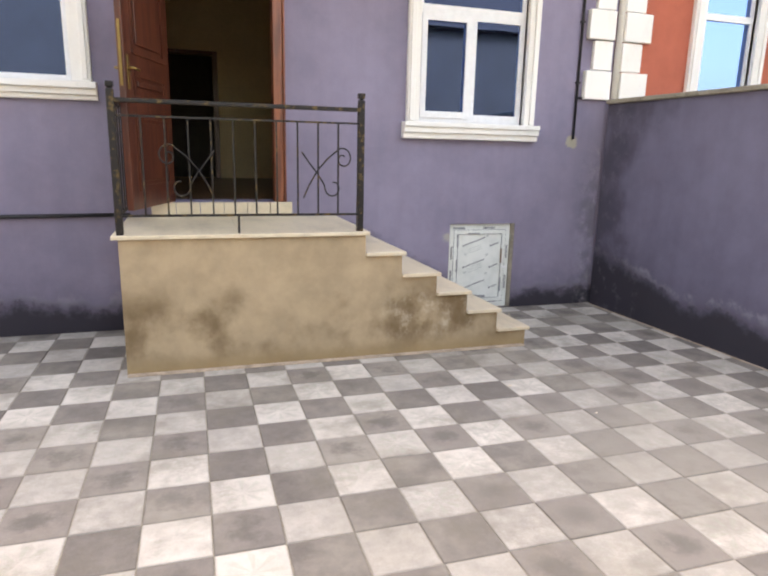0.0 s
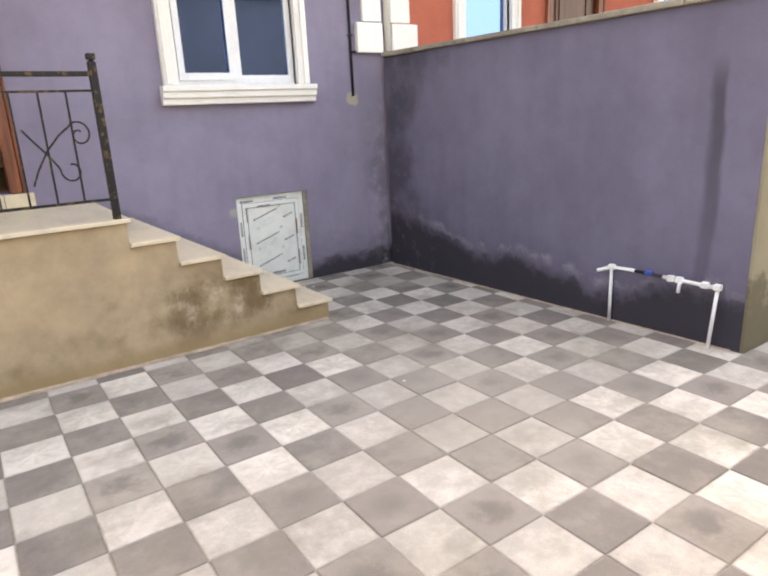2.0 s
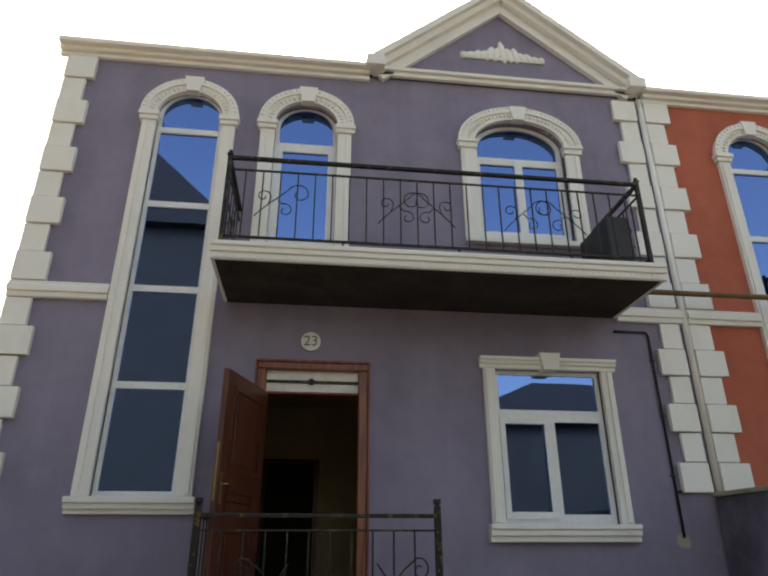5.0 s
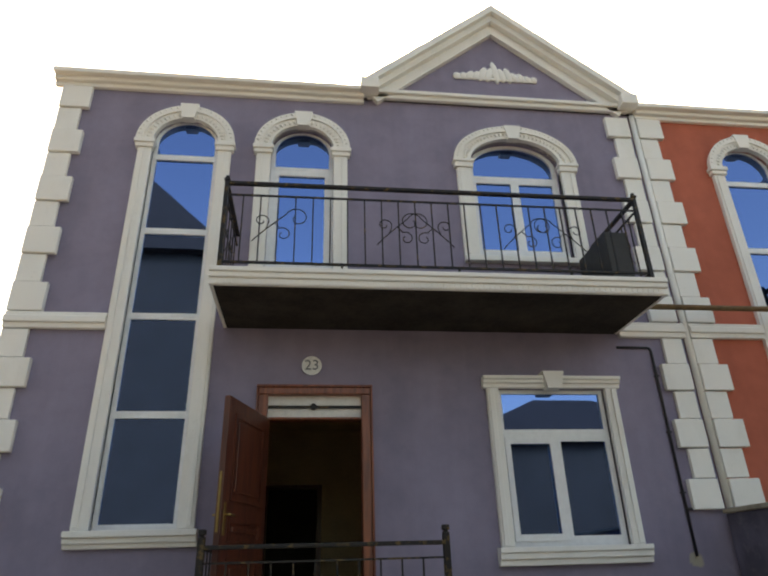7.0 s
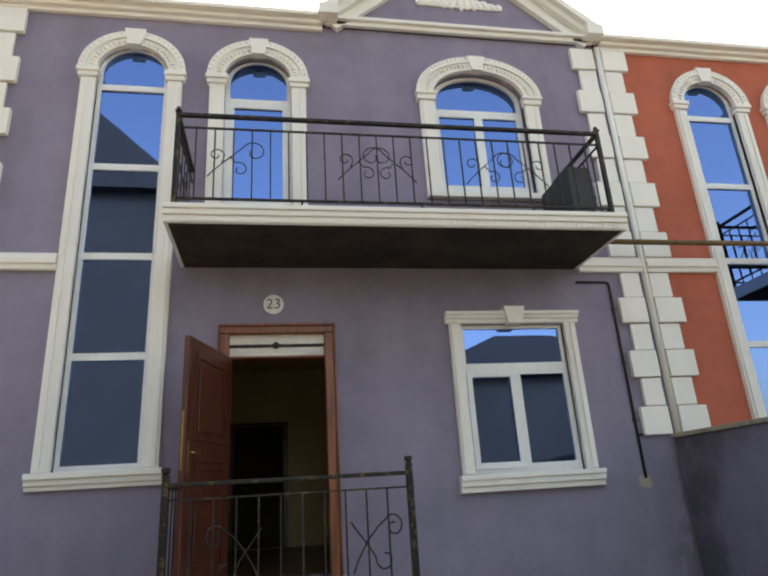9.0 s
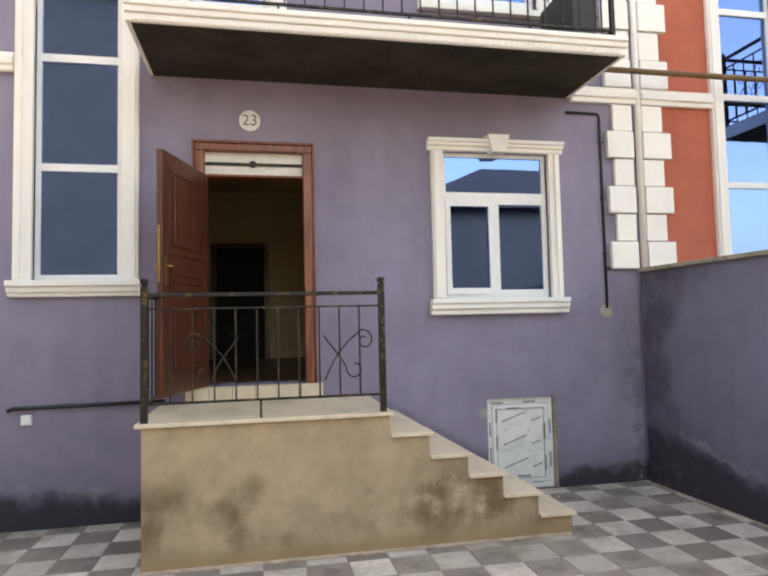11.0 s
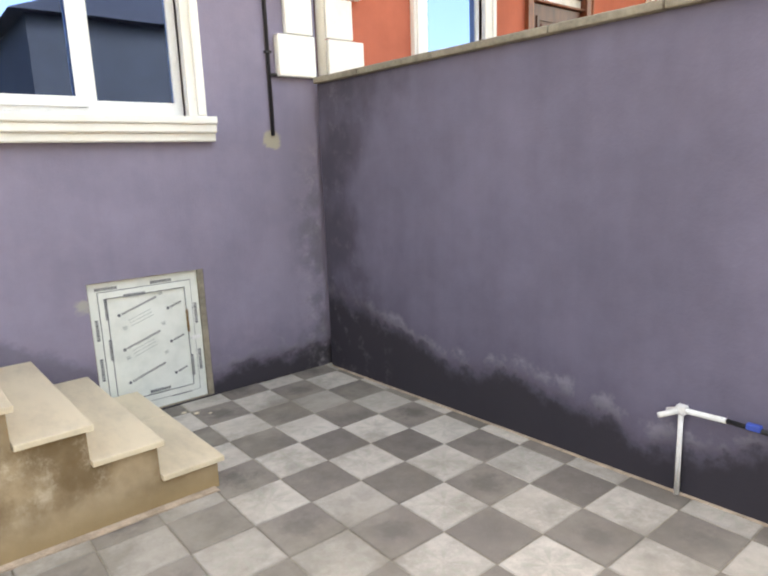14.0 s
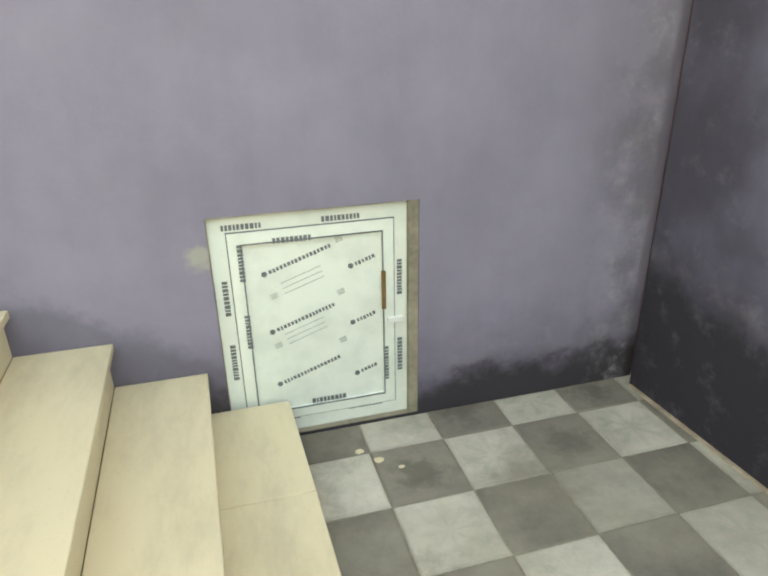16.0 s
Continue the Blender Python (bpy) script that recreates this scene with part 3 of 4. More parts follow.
def scroll(parent, at, mirror, y, size, axis="x"):
    """A wrought S-shaped ornament: a long stem that curls at both ends."""
    pts = [(-0.24 + 0.304 * q, -0.16 + 0.30 * q ** 0.9) for q in [i / 8 for i in range(8)]] + spiral(0.17, 0.10, 0.115, radians(160), -1.05)
    low = [(-0.04, 0.04), (0.0, 0.0)] + spiral(0.04, -0.08, 0.075, radians(120), -1.0)
    high = [(-0.12, -0.03), (-0.10, 0.03)] + spiral(-0.165, 0.06, 0.07, radians(0), 1.0)
    for name, p in (("scroll", pts), ("curl", low), ("curl", high)):
        if axis == "x":
            q = [(at[0] + mirror * u * size, y, at[1] + v * size) for u, v in p]
        else:
            q = [(y, at[0] + mirror * u * size, at[1] + v * size) for u, v in p]
        part(name, one_tube(q, 0.0055, 6), "iron", parent, smooth=True)


def balcony(dx, label):
    x0, x1, y0 = dx - 0.18, dx + 4.01, 4.72
    b = thing("balcony", ((x0 + x1) / 2, F, 4.060), label, "balcony", "balconies of the row")
    part("slab", boxes((x0, x1, y0, F, 4.060, 4.170)), "concrete", b, "concrete soffit with shade darkened into its colour")
    part("fascia", moulding(x0 - 0.036, x1 + 0.036, (y0 - 0.035, 4.055, 4.120, y0 - 0.001), (y0 - 0.06, 4.120, 4.170, y0), (y0 - 0.08, 4.170, 4.215, y0)), "trim", b, "cream moulded edge")
    bead = bmesh.new()
    for i in range(78):
        x = x0 + 0.02 + i * 0.0534
        box(bead, x, x + 0.036, y0 - 0.043, y0 - 0.034, 4.068, 4.108)
    tagged(part("carved_beading", bead, "trim", b), kind="stuff")
    for xa, xb in ((x0 - 0.035, x0 - 0.001), (x1 + 0.001, x1 + 0.035)):
        part("fascia", boxes((xa, xb, y0, F - 0.01, 4.055, 4.215), bevel=0.006), "trim", b)
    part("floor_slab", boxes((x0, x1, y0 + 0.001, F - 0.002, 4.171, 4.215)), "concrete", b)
    r = thing("balcony_railing", ((x0 + x1) / 2, y0 + 0.04, 4.220), "black wrought-iron balcony railing with scrolls", "railing", "balcony railings")
    yr = y0 + 0.03
    xa, xb = x0 + 0.03, x1 - 0.05
    for x in (xa, xb):
        p = part("post", boxes((x - 0.02, x + 0.02, yr - 0.02, yr + 0.02, 4.215, 5.180), bevel=0.004), "iron", r)
        part("finial", boxes((x - 0.028, x + 0.028, yr - 0.028, yr + 0.028, 5.180, 5.205), (x - 0.016, x + 0.016, yr - 0.016, yr + 0.016, 5.205, 5.240), bevel=0.006), "iron", p)
    part("handrail", boxes((xa, xb, yr - 0.022, yr + 0.022, 5.140, 5.175), bevel=0.006), "iron", r)
    part("upper_rail", boxes((xa, xb, yr - 0.008, yr + 0.008, 5.020, 5.036)), "iron", r)
    part("lower_rail", boxes((xa, xb, yr - 0.010, yr + 0.010, 4.300, 4.320)), "iron", r)
    n = 25
    for i in range(1, n):
        x = xa + (xb - xa) * i / n
        part("bar", boxes((x - 0.006, x + 0.006, yr - 0.006, yr + 0.006, 4.320, 5.020)), "iron", r)
    for x in (xa + 1.1, xa + 2.2, xa + 3.3):
        part("foot", boxes((x - 0.009, x + 0.009, yr - 0.009, yr + 0.009, 4.215, 4.300)), "iron", r)
    for x, m in ((dx + 0.36, 1), (dx + 1.52, 1), (dx + 1.78, -1), (dx + 2.75, 1), (dx + 3.1, -1)):
        scroll(r, (x, 4.69), m, yr - 0.002, 1.0)
    for x in (xa, xb):
        part("side_handrail", boxes((x - 0.022, x + 0.022, yr + 0.023, F, 5.141, 5.174), bevel=0.006), "iron", r)
        part("side_rail", boxes((x - 0.008, x + 0.008, yr + 0.021, F, 5.020, 5.036)), "iron", r)
        part("side_rail", boxes((x - 0.010, x + 0.010, yr + 0.021, F, 4.300, 4.320)), "iron", r)
        for i in range(1, 6):
            y = yr + (F - yr) * i / 6
            part("bar", boxes((x - 0.006, x + 0.006, y - 0.006, y + 0.006, 4.320, 5.020)), "iron", r)
        scroll(r, (5.2, 4.69), 1, x, 1.0, "y")
    for ob in (b, r):
        ob.location.z += 0.03
    return b


def number_plate(dx, text):
    p = thing("house_number", (dx + 0.696, F - 0.01, 3.62), "round white enamel house number plate", "house number", "house number plates")
    part("plate", disc(bmesh.new(), (dx + 0.696, 3.69), 0.10, F - 0.022, F - 0.002), "enamel", p)
    if text:
        part("digits", lettering(text, 0.15, (dx + 0.696, F - 0.0245, 3.69)), "print", p)
    else:
        part("digits", boxes((dx + 0.64, dx + 0.675, F - 0.026, F - 0.0225, 3.66, 3.76), (dx + 0.69, dx + 0.725, F - 0.026, F - 0.0225, 3.66, 3.76)), "print", p)
    return p


def quoins(house, xa, xb, wide_out, z0, z1, pitch, first_wide, tag):
    """A column of alternating wide and narrow cast blocks. wide_out: which side the wide ones stick out to."""
    z, wide = z0, first_wide
    while z < z1 - 0.05:
        t = min(z + pitch, z1)
        a, b = xa, xb
        if wide:
            a, b = (a - 0.085, b) if wide_out < 0 else (a, b + 0.085)
        d = 0.065 if wide else 0.045
        part("quoin", boxes((a, b, F - d, F - 0.001, z + 0.006, t - 0.006), bevel=0.008), "trim", house)
        z, wide = t, not wide


def front_door(n, dx, open_leaf):
    d = thing("door_%d" % n, (dx + 0.72, F, 1.17), "mahogany front door standing open outwards" if open_leaf else "closed mahogany front door with frosted transom", "door", "front doors", "structure")
    x0, x1 = dx + 0.185, dx + 1.285
    fr = boxes((x0, x0 + 0.09, F - 0.035, F + 0.12, 1.17, 3.39), (x1 - 0.09, x1, F - 0.035, F + 0.12, 1.17, 3.39), (x0, x1, F - 0.035, F + 0.12, 3.392, 3.46), (x0 + 0.091, x1 - 0.091, F - 0.01, F + 0.12, 3.145, 3.168), bevel=0.008)
    f = part("frame", fr, "frame_wood", d, "reddish-brown moulded wooden frame")
    for a, b in ((x0 - 0.02, x0 - 0.001), (x1 + 0.001, x1 + 0.02)):
        part("fillet", boxes((a, b, F - 0.05, F - 0.001, 1.17, 3.46), bevel=0.005), "frame_wood", f)
    part("fillet", boxes((x0 - 0.02, x1 + 0.02, F - 0.05, F - 0.001, 3.461, 3.485), bevel=0.005), "frame_wood", f)
    # transom: a frosted pane crossed by a bar with a rosette
    part("transom_pane", boxes((x0 + 0.09, x1 - 0.09, F + 0.05, F + 0.06, 3.168, 3.392)), "frosted", d, "white frosted transom pane")
    tb = boxes((x0 + 0.091, x1 - 0.091, F + 0.030, F + 0.048, 3.265, 3.292))
    disc(tb, (dx + 0.72, 3.278), 0.035, F + 0.022, F + 0.03, 12)
    part("transom_bar", tb, "iron", d, "black iron bar with a rosette")
    # the leaf
    L, H, T = 0.90, 1.96, 0.05
    leaf = thing("door_leaf", (dx + 0.262, F - 0.04, 1.18))
    leaf.parent = d
    leaf.location = ORIGIN[leaf] - ORIGIN[d]
    o = ORIGIN[leaf].copy()
    ORIGIN[leaf] = Vector((0, 0, 0))
    bm = boxes((0.0, L, 0, T, 0, H), bevel=0.006)
    part("leaf_body", bm, "wood", leaf)
    for (a, b, c, e) in ((0.13, 0.77, 0.14, 0.72), (0.13, 0.77, 0.84, 1.02), (0.13, 0.77, 1.14, 1.84)):
        for ya, yb in ((-0.014, -0.001), (T + 0.001, T + 0.014)):
            q = prism(bmesh.new(), rect(a, b, c, e), [rect(a + 0.04, b - 0.04, c + 0.04, e - 0.04)[::-1]], ya, yb)
            box(q, a + 0.07, b - 0.07, ya, yb, c + 0.07, e - 0.07, bevel=0.005)
            part("panel", q, "wood", leaf)
    for ya, yb, s in ((-0.006, -0.001, -1), (T + 0.001, T + 0.006, 1)):
        part("handle_plate", boxes((0.82, 0.86, ya, yb, 0.88, 1.12), bevel=0.002), "brass", leaf, "worn brass handle plate")
        yy = ya - 0.035 if s < 0 else yb + 0.035
        part("handle", one_tube([(0.84, (ya + yb) / 2, 1.03), (0.84, yy, 1.03), (0.80, yy, 1.03), (0.73, yy, 1.025)], 0.009), "brass", leaf, smooth=True)
    part("lock_strip", boxes((L + 0.001, L + 0.005, 0.016, 0.034, 0.90, 1.35)), "brass", leaf, "worn brass lock strip")
    leaf.rotation_euler = (0, 0, radians(-108.0) if open_leaf else 0.0)
    if not open_leaf:
        leaf.location = Vector((dx + 0.262, F + 0.03, 1.18)) - ORIGIN[d]
    return rect(x0 + 0.02, x1 - 0.02, 1.17, 3.43)


def gable(house, dx, wall):
    c, hw, zb = dx + 3.05, 1.80, 7.25
    part("pediment", prism(bmesh.new(), [(c - 1.80, 7.231), (c + 1.80, 7.231), (c, 8.80)], [], F + 0.001, F + 0.25), wall, house)
    part("pediment_moulding", moulding(c - 1.74, c + 1.74, (F - 0.07, 7.23, 7.29, F), (F - 0.11, 7.29, 7.34, F)), "trim", house)
    for s in (-1, 1):
        top, eave = (c, 8.88), (c + s * hw, 7.39)
        ux, uz = (top[0] - eave[0]), (top[1] - eave[1])
        ln = math.hypot(ux, uz)
        nx, nz = -uz / ln * -s, ux / ln * -s
        if nz < 0:
            nx, nz = -nx, -nz

        def band(d0, d1, ya, yb, name, mat):
            pts = [(eave[0] - nx * d0, eave[1] - nz * d0), (c, top[1] - d0 / nz), (c, top[1] - d1 / nz), (eave[0] - nx * d1, eave[1] - nz * d1)]
            part(name, prism(bmesh.new(), pts, [], ya, yb), mat, house)
        band(0.0, 0.09, F - 0.22, F + 0.2, "raking_cornice", "trim")
        band(0.091, 0.17, F - 0.15, F + 0.1, "raking_moulding", "trim")
        band(0.171, 0.30, F - 0.07, F + 0.05, "raking_moulding", "trim")
        band(-0.02, -0.001, F - 0.12, F + 3.0, "gable_roof", "cap")
    for s in (-1, 1):
        a, b = sorted((c + s * 1.60, c + s * 1.83))
        part("eave_return", boxes((a, b, F - 0.23, F + 0.05, 7.25, 7.41), bevel=0.01), "trim", house)
    # cast acanthus ornament
    orn = bmesh.new()
    rnd = random.Random(5)
    for i in range(-6, 7):
        h = 0.05 + 0.20 * (1 - abs(i) / 6.5) ** 1.5 * (1.15 if i % 2 == 0 else 0.75)
        r = bmesh.ops.create_icosphere(orn, subdivisions=2, radius=1)
        bmesh.ops.transform(orn, matrix=Matrix.Translation((c + i * 0.088, F - 0.01, 7.72 + h * 0.4)) @ pose(0, 0, 0, 0, -i * 9 + rnd.uniform(-8, 8), 0) @ Matrix.Diagonal((0.055, 0.03, h * 0.65 + 0.02, 1)), verts=r["verts"])
    box(orn, c - 0.57, c + 0.57, F - 0.025, F, 7.69, 7.73, bevel=0.008)
    part("ornament", orn, "trim", house, "cast leaf ornament", smooth=True)


def house(n, dx, wall, label, left_edge, right_edge, open_leaf, number, hatch):
    h = thing("house", (dx + 1.2, F + 4, 0), label, "house", "row of houses")
    holes = [tall_window(3 * n - 2, dx), arched_window(3 * n - 1, dx), ground_window(3 * n, dx), balcony_door(2 * n, dx), front_door(2 * n - 1, dx, open_leaf)]
    x0, x1 = left_edge, right_edge
    outer = [(x0, -0.3), (x1, -0.3), (x1, 7.229), (x0, 7.229)]
    if hatch:
        holes.append(rect(3.01, 3.77, 0.005, 0.93))
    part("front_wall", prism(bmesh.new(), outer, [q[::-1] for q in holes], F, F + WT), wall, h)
    B = 12.0
    part("side_wall", boxes((x0, x0 + 0.25, F + WT, B, -0.3, 7.23)), wall, h)
    part("side_wall", boxes((x1 - 0.25, x1, F + WT, B, -0.3, 7.23)), wall, h)
    part("back_wall", boxes((x0 + 0.25, x1 - 0.25, B - 0.25, B, -0.3, 7.23)), wall, h)
    part("roof", boxes((x0 - 0.02, x1 + 0.02, F - 0.02, B + 0.1, 7.23, 7.27)), "roof", h)
    # eaves cornice, interrupted by the gable
    for a, b in ((x0 - 0.10 if n == 1 else x0, dx + 1.27), (dx + 4.80, x1)):
        if b - a > 0.05:
            part("cornice", moulding(a, b, (F - 0.05, 7.15, 7.205, F), (F - 0.10, 7.205, 7.26, F), (F - 0.17, 7.26, 7.32, F)), "trim", h)
    gable(h, dx, wall)
    # string course
    for a, b in ((x0 + 0.0, dx - 1.36), (dx + 4.05, x1)):
        part("string_course", moulding(a, b, (F - 0.055, 4.045, 4.10, F - 0.001), (F - 0.08, 4.10, 4.17, F), (F - 0.055, 4.17, 4.215, F)), "trim", h)
    # corner blocks
    quoins(h, x0, x0 + 0.25, 1, 4.22, 7.14, 0.3245, True, "a")
    quoins(h, x0, x0 + 0.25, 1, 2.24, 4.04, 0.30, True, "a")
    quoins(h, x1 - 0.28, x1 - 0.05, -1, 4.22, 7.14, 0.3245, True, "b")
    quoins(h, x1 - 0.28, x1 - 0.05, -1, 2.24, 4.04, 0.30, True, "b")
    balcony(dx, "cream-edged concrete balcony with dark soffit")
    number_plate(dx, number)
    return h


house(1, 0.0, "purple", "two-storey purple rendered house with cream quoins and gable", -2.32, 4.815, True, "23", True)
house(2, OFF, "red", "two-storey terracotta-red rendered house with cream quoins", 4.885, 11.93, False, "", False)
house(3, 2 * OFF, "cream", "pale cream and yellow house farther along the row", 12.0, 19.1, False, "", False)
for x in (12.9, 15.2, 17.0):
    solo("facade_panel", boxes((x, x + 0.5, F - 0.04, F - 0.002, 2.3, 7.3), bevel=0.01), "yellow", "ochre-yellow render panel on the pale house", "facade panel", "yellow panels")

solo("storage_box", boxes((3.68, 3.92, 4.95, 5.60, 4.246, 4.92), bevel=0.012), "box", "dark grey box standing at the end of the balcony", "box")

# rainwater pipe between the two houses
solo("downpipe", one_tube([(4.85, F - 0.02, 2.25), (4.85, F - 0.02, 7.2)], 0.035, 12), "trim", "cream painted rainwater pipe between two houses", "pipe", smooth=True)

# ---- inside the open door ----
XL, XR, YB = -0.35, 2.1, 10.4
tagged(part("floor_hall", boxes((XL, XR, F + WT, YB, 1.07, 1.17)), "laminate"), "brown laminate hall floor", "floor", kind="structure")
tagged(part("wall_hall_left", boxes((XL - 0.1, XL, F + WT, YB, 1.03, 4.0)), "room"), "beige hall wall", "wall", kind="structure")
tagged(part("wall_hall_right", boxes((XR, XR + 0.1, F + WT, YB, 1.03, 4.0)), "room"), "beige hall wall", "wall", kind="structure")
tagged(part("wall_hall_back", prism(bmesh.new(), rect(XL, XR, 1.17, 4.0), [rect(0.03, 0.83, 1.175, 3.07)[::-1]], YB, YB + 0.12), "room"), "beige hall wall with dark doorway", "wall", kind="structure")
tagged(part("ceiling_hall", boxes((XL - 0.1, XR + 0.1, F + WT, YB + 0.12, 4.0, 4.1)), "room"), "plain hall ceiling", "ceiling", kind="structure")
# near-black colour stands in for the lack of light past the doorway
tagged(part("wall_dark_room", boxes((XL, XR, YB + 1.0, YB + 1.1, 1.0, 4.0)), "dark_room"), "wall beyond the hall, coloured near-black as an unlit room", "wall", kind="structure")
df = thing("inner_door_frame", (0.4, YB, 1.17), "dark wooden inner door frame at the end of the hall", "door frame")
part("frame", boxes((-0.05, 0.03, YB - 0.02, YB - 0.001, 1.17, 3.13), (0.83, 0.91, YB - 0.02, YB - 0.001, 1.17, 3.13), (0.03, 0.83, YB - 0.02, YB - 0.001, 3.07, 3.13), bevel=0.005), "wood", df)

# ---- stair and landing ----
Y0 = 4.50
LV = [1.04, 0.872, 0.69, 0.52, 0.348, 0.17]
XS = [-0.06, 1.75, 2.06, 2.37, 2.655, 2.95, 3.238]
SKEW = 0.03        # the steps run slightly out of square


def skewed(bm):
    for v in bm.verts:
        if v.co.x > 1.9:
            v.co.x -= SKEW * max(0.0, v.co.y - Y0) / (F - Y0)
    return bm


st = thing("staircase", (1.4, 5.2, 0), "ochre cement staircase with cream travertine treads", "stairs")
outline = [(XS[0], -0.05), (XS[6], -0.05)]
for i in range(5, -1, -1):
    outline += [(XS[i + 1], LV[i] - 0.03), (XS[i], LV[i] - 0.03)] if i else [(XS[1], LV[0] - 0.03), (XS[0], LV[0] - 0.03)]
part("stair_body", skewed(prism(bmesh.new(), outline, [], Y0, F - 0.001)), "beige", st, "stained ochre cement body")
for i in range(6):
    a = XS[i] - (0.045 if i == 0 else -0.003)
    segs = [(Y0 - 0.03, 5.22), (5.222, F - 0.002)] if i == 5 else [(Y0 - 0.03, F - 0.002)]
    cuts = [a, 0.78, XS[1] + 0.03] if i == 0 else [a, XS[i + 1] + 0.03]
    for xa, xb in zip(cuts, cuts[1:]):
        for ya, yb in segs:
            part("tread", skewed(boxes((xa + 0.001, xb - 0.001, ya, yb, LV[i] - 0.03 + 0.001, LV[i]), bevel=0.004)), "tread", st, "cream travertine slab")
for i in range(1, 6):
    part("riser", skewed(boxes((XS[i] + 0.0005, XS[i] + 0.0025, Y0 + 0.02, F - 0.003, LV[i] + 0.001, LV[i - 1] - 0.031))), "tread", st)
# raised tiled threshold under the door
for i in range(6):
    a = 0.10 + i * 0.21
    part("threshold_tile", boxes((a, a + 0.204, F - 0.06, F + 0.30, 1.042, 1.168), bevel=0.003), "tread", st)
solo("mortar_fillet", prism(bmesh.new(), [(-0.06, 0.0), (3.22, 0.0), (3.21, 0.008), (-0.05, 0.010)], [], Y0 - 0.05, Y0 - 0.001), "mortar", "smeared pinkish mortar strip along the stair foot", "mortar strip")

# ---- landing railing ----
rl = thing("stair_railing", (0.85, Y0 + 0.03, 1.04), "black wrought-iron landing railing with scrolls and worn paint", "railing")
yr = Y0 + 0.03
for x in (-0.045, 1.707):
    p = part("post", boxes((x - 0.024, x + 0.024, yr - 0.024, yr + 0.024, 1.04, 2.03), bevel=0.004), "iron", rl, "worn iron post")
    part("finial", boxes((x - 0.016, x + 0.016, yr - 0.016, yr + 0.016, 2.03, 2.042), (x - 0.026, x + 0.026, yr - 0.026, yr + 0.026, 2.043, 2.08), bevel=0.006), "iron", p)
part("handrail", boxes((-0.025, 1.687, yr - 0.018, yr + 0.018, 1.945, 1.975), bevel=0.006), "iron", rl)
part("upper_rail", boxes((-0.025, 1.687, yr - 0.007, yr + 0.007, 1.852, 1.866)), "iron", rl)
part("lower_rail", boxes((-0.025, 1.687, yr - 0.009, yr + 0.009, 1.165, 1.183)), "iron", rl)
for i in range(1, 11):
    x = 0.0 + 0.155 * (i - 0.13)
    part("bar", boxes((x - 0.006, x + 0.006, yr - 0.006, yr + 0.006, 1.183, 1.852)), "iron", rl)
part("foot", boxes((0.77, 0.786, yr - 0.008, yr + 0.008, 1.04, 1.165)), "iron", rl)
for x, m in ((0.42, -1), (1.45, 1)):
    rising = [(-0.19, -0.19), (-0.15, -0.10), (-0.08, 0.02), (0.0, 0.11), (0.07, 0.165)] + [(0.115 + 0.075 * (1 - 0.75 * k / 18) * math.cos(radians(125 - 24 * k)), 0.105 + 0.085 * (1 - 0.75 * k / 18) * math.sin(radians(125 - 24 * k))) for k in range(19)]
    falling = [(-0.20, 0.15), (-0.15, 0.08), (-0.08, -0.01), (-0.03, -0.09)] + [(0.04 + 0.065 * (1 - 0.5 * k / 12) * math.cos(radians(195 + 22 * k)), -0.11 + 0.075 * (1 - 0.5 * k / 12) * math.sin(radians(195 + 22 * k))) for k in range(13)]
    for stem in (rising, falling):
        part("scroll", one_tube([(x + m * u, yr - 0.012, 1.49 + w) for u, w in stem], 0.006, 6), "iron", rl, smooth=True)
part("side_handrail", boxes((-0.063, -0.027, yr + 0.026, F - 0.001, 1.945, 1.975), bevel=0.006), "iron", rl)
part("side_rail", boxes((-0.052, -0.038, yr + 0.026, F - 0.001, 1.165, 1.183)), "iron", rl)
for i in range(1, 8):
    y = yr + 0.16 * i
    part("bar", boxes((-0.051, -0.039, y - 0.006, y + 0.006, 1.183, 1.945)), "iron", rl)

# ---- hatch in the purple wall ----
hz0, hz1, hx0, hx1 = 0.005, 0.93, 3.01, 3.77
ht = thing("hatch", (3.39, F, 0.03), "white plastic service hatch still covered in printed protective film", "hatch")
part("reveal", prism(bmesh.new(), rect(hx0 + 0.001, hx1 - 0.001, hz0 + 0.001, hz1 - 0.001), [rect(hx0 + 0.004, hx1 - 0.04, hz0 + 0.004, hz1 - 0.004)[::-1]], F + 0.004, F + 0.12), "cap", ht)
part("frame", prism(bmesh.new(), rect(hx0 + 0.004, hx1 - 0.04, hz0 + 0.004, hz1 - 0.004), [rect(hx0 + 0.062, hx1 - 0.09, hz0 + 0.062, hz1 - 0.065)[::-1]], F + 0.03, F + 0.09), "film", ht, "white frame under film")
sash = part("sash", prism(bmesh.new(), rect(hx0 + 0.066, hx1 - 0.094, hz0 + 0.066, hz1 - 0.069), [rect(hx0 + 0.110, hx1 - 0.138, hz0 + 0.110, hz1 - 0.113)[::-1]], F + 0.022, F + 0.08), "film", ht)
part("panel", boxes((hx0 + 0.110, hx1 - 0.138, F + 0.034, F + 0.07, hz0 + 0.110, hz1 - 0.113)), "film", ht, "panel under printed film")
part("handle", boxes((hx1 - 0.125, hx1 - 0.06, F + 0.005, F + 0.02, 0.44, 0.465), bevel=0.004), "pvc", ht, "white handle")
part("lock_plate", boxes((hx1 - 0.145, hx1 - 0.128, F + 0.012, F + 0.021, 0.50, 0.66), bevel=0.003), "gas", ht, "taped ochre lock plate")
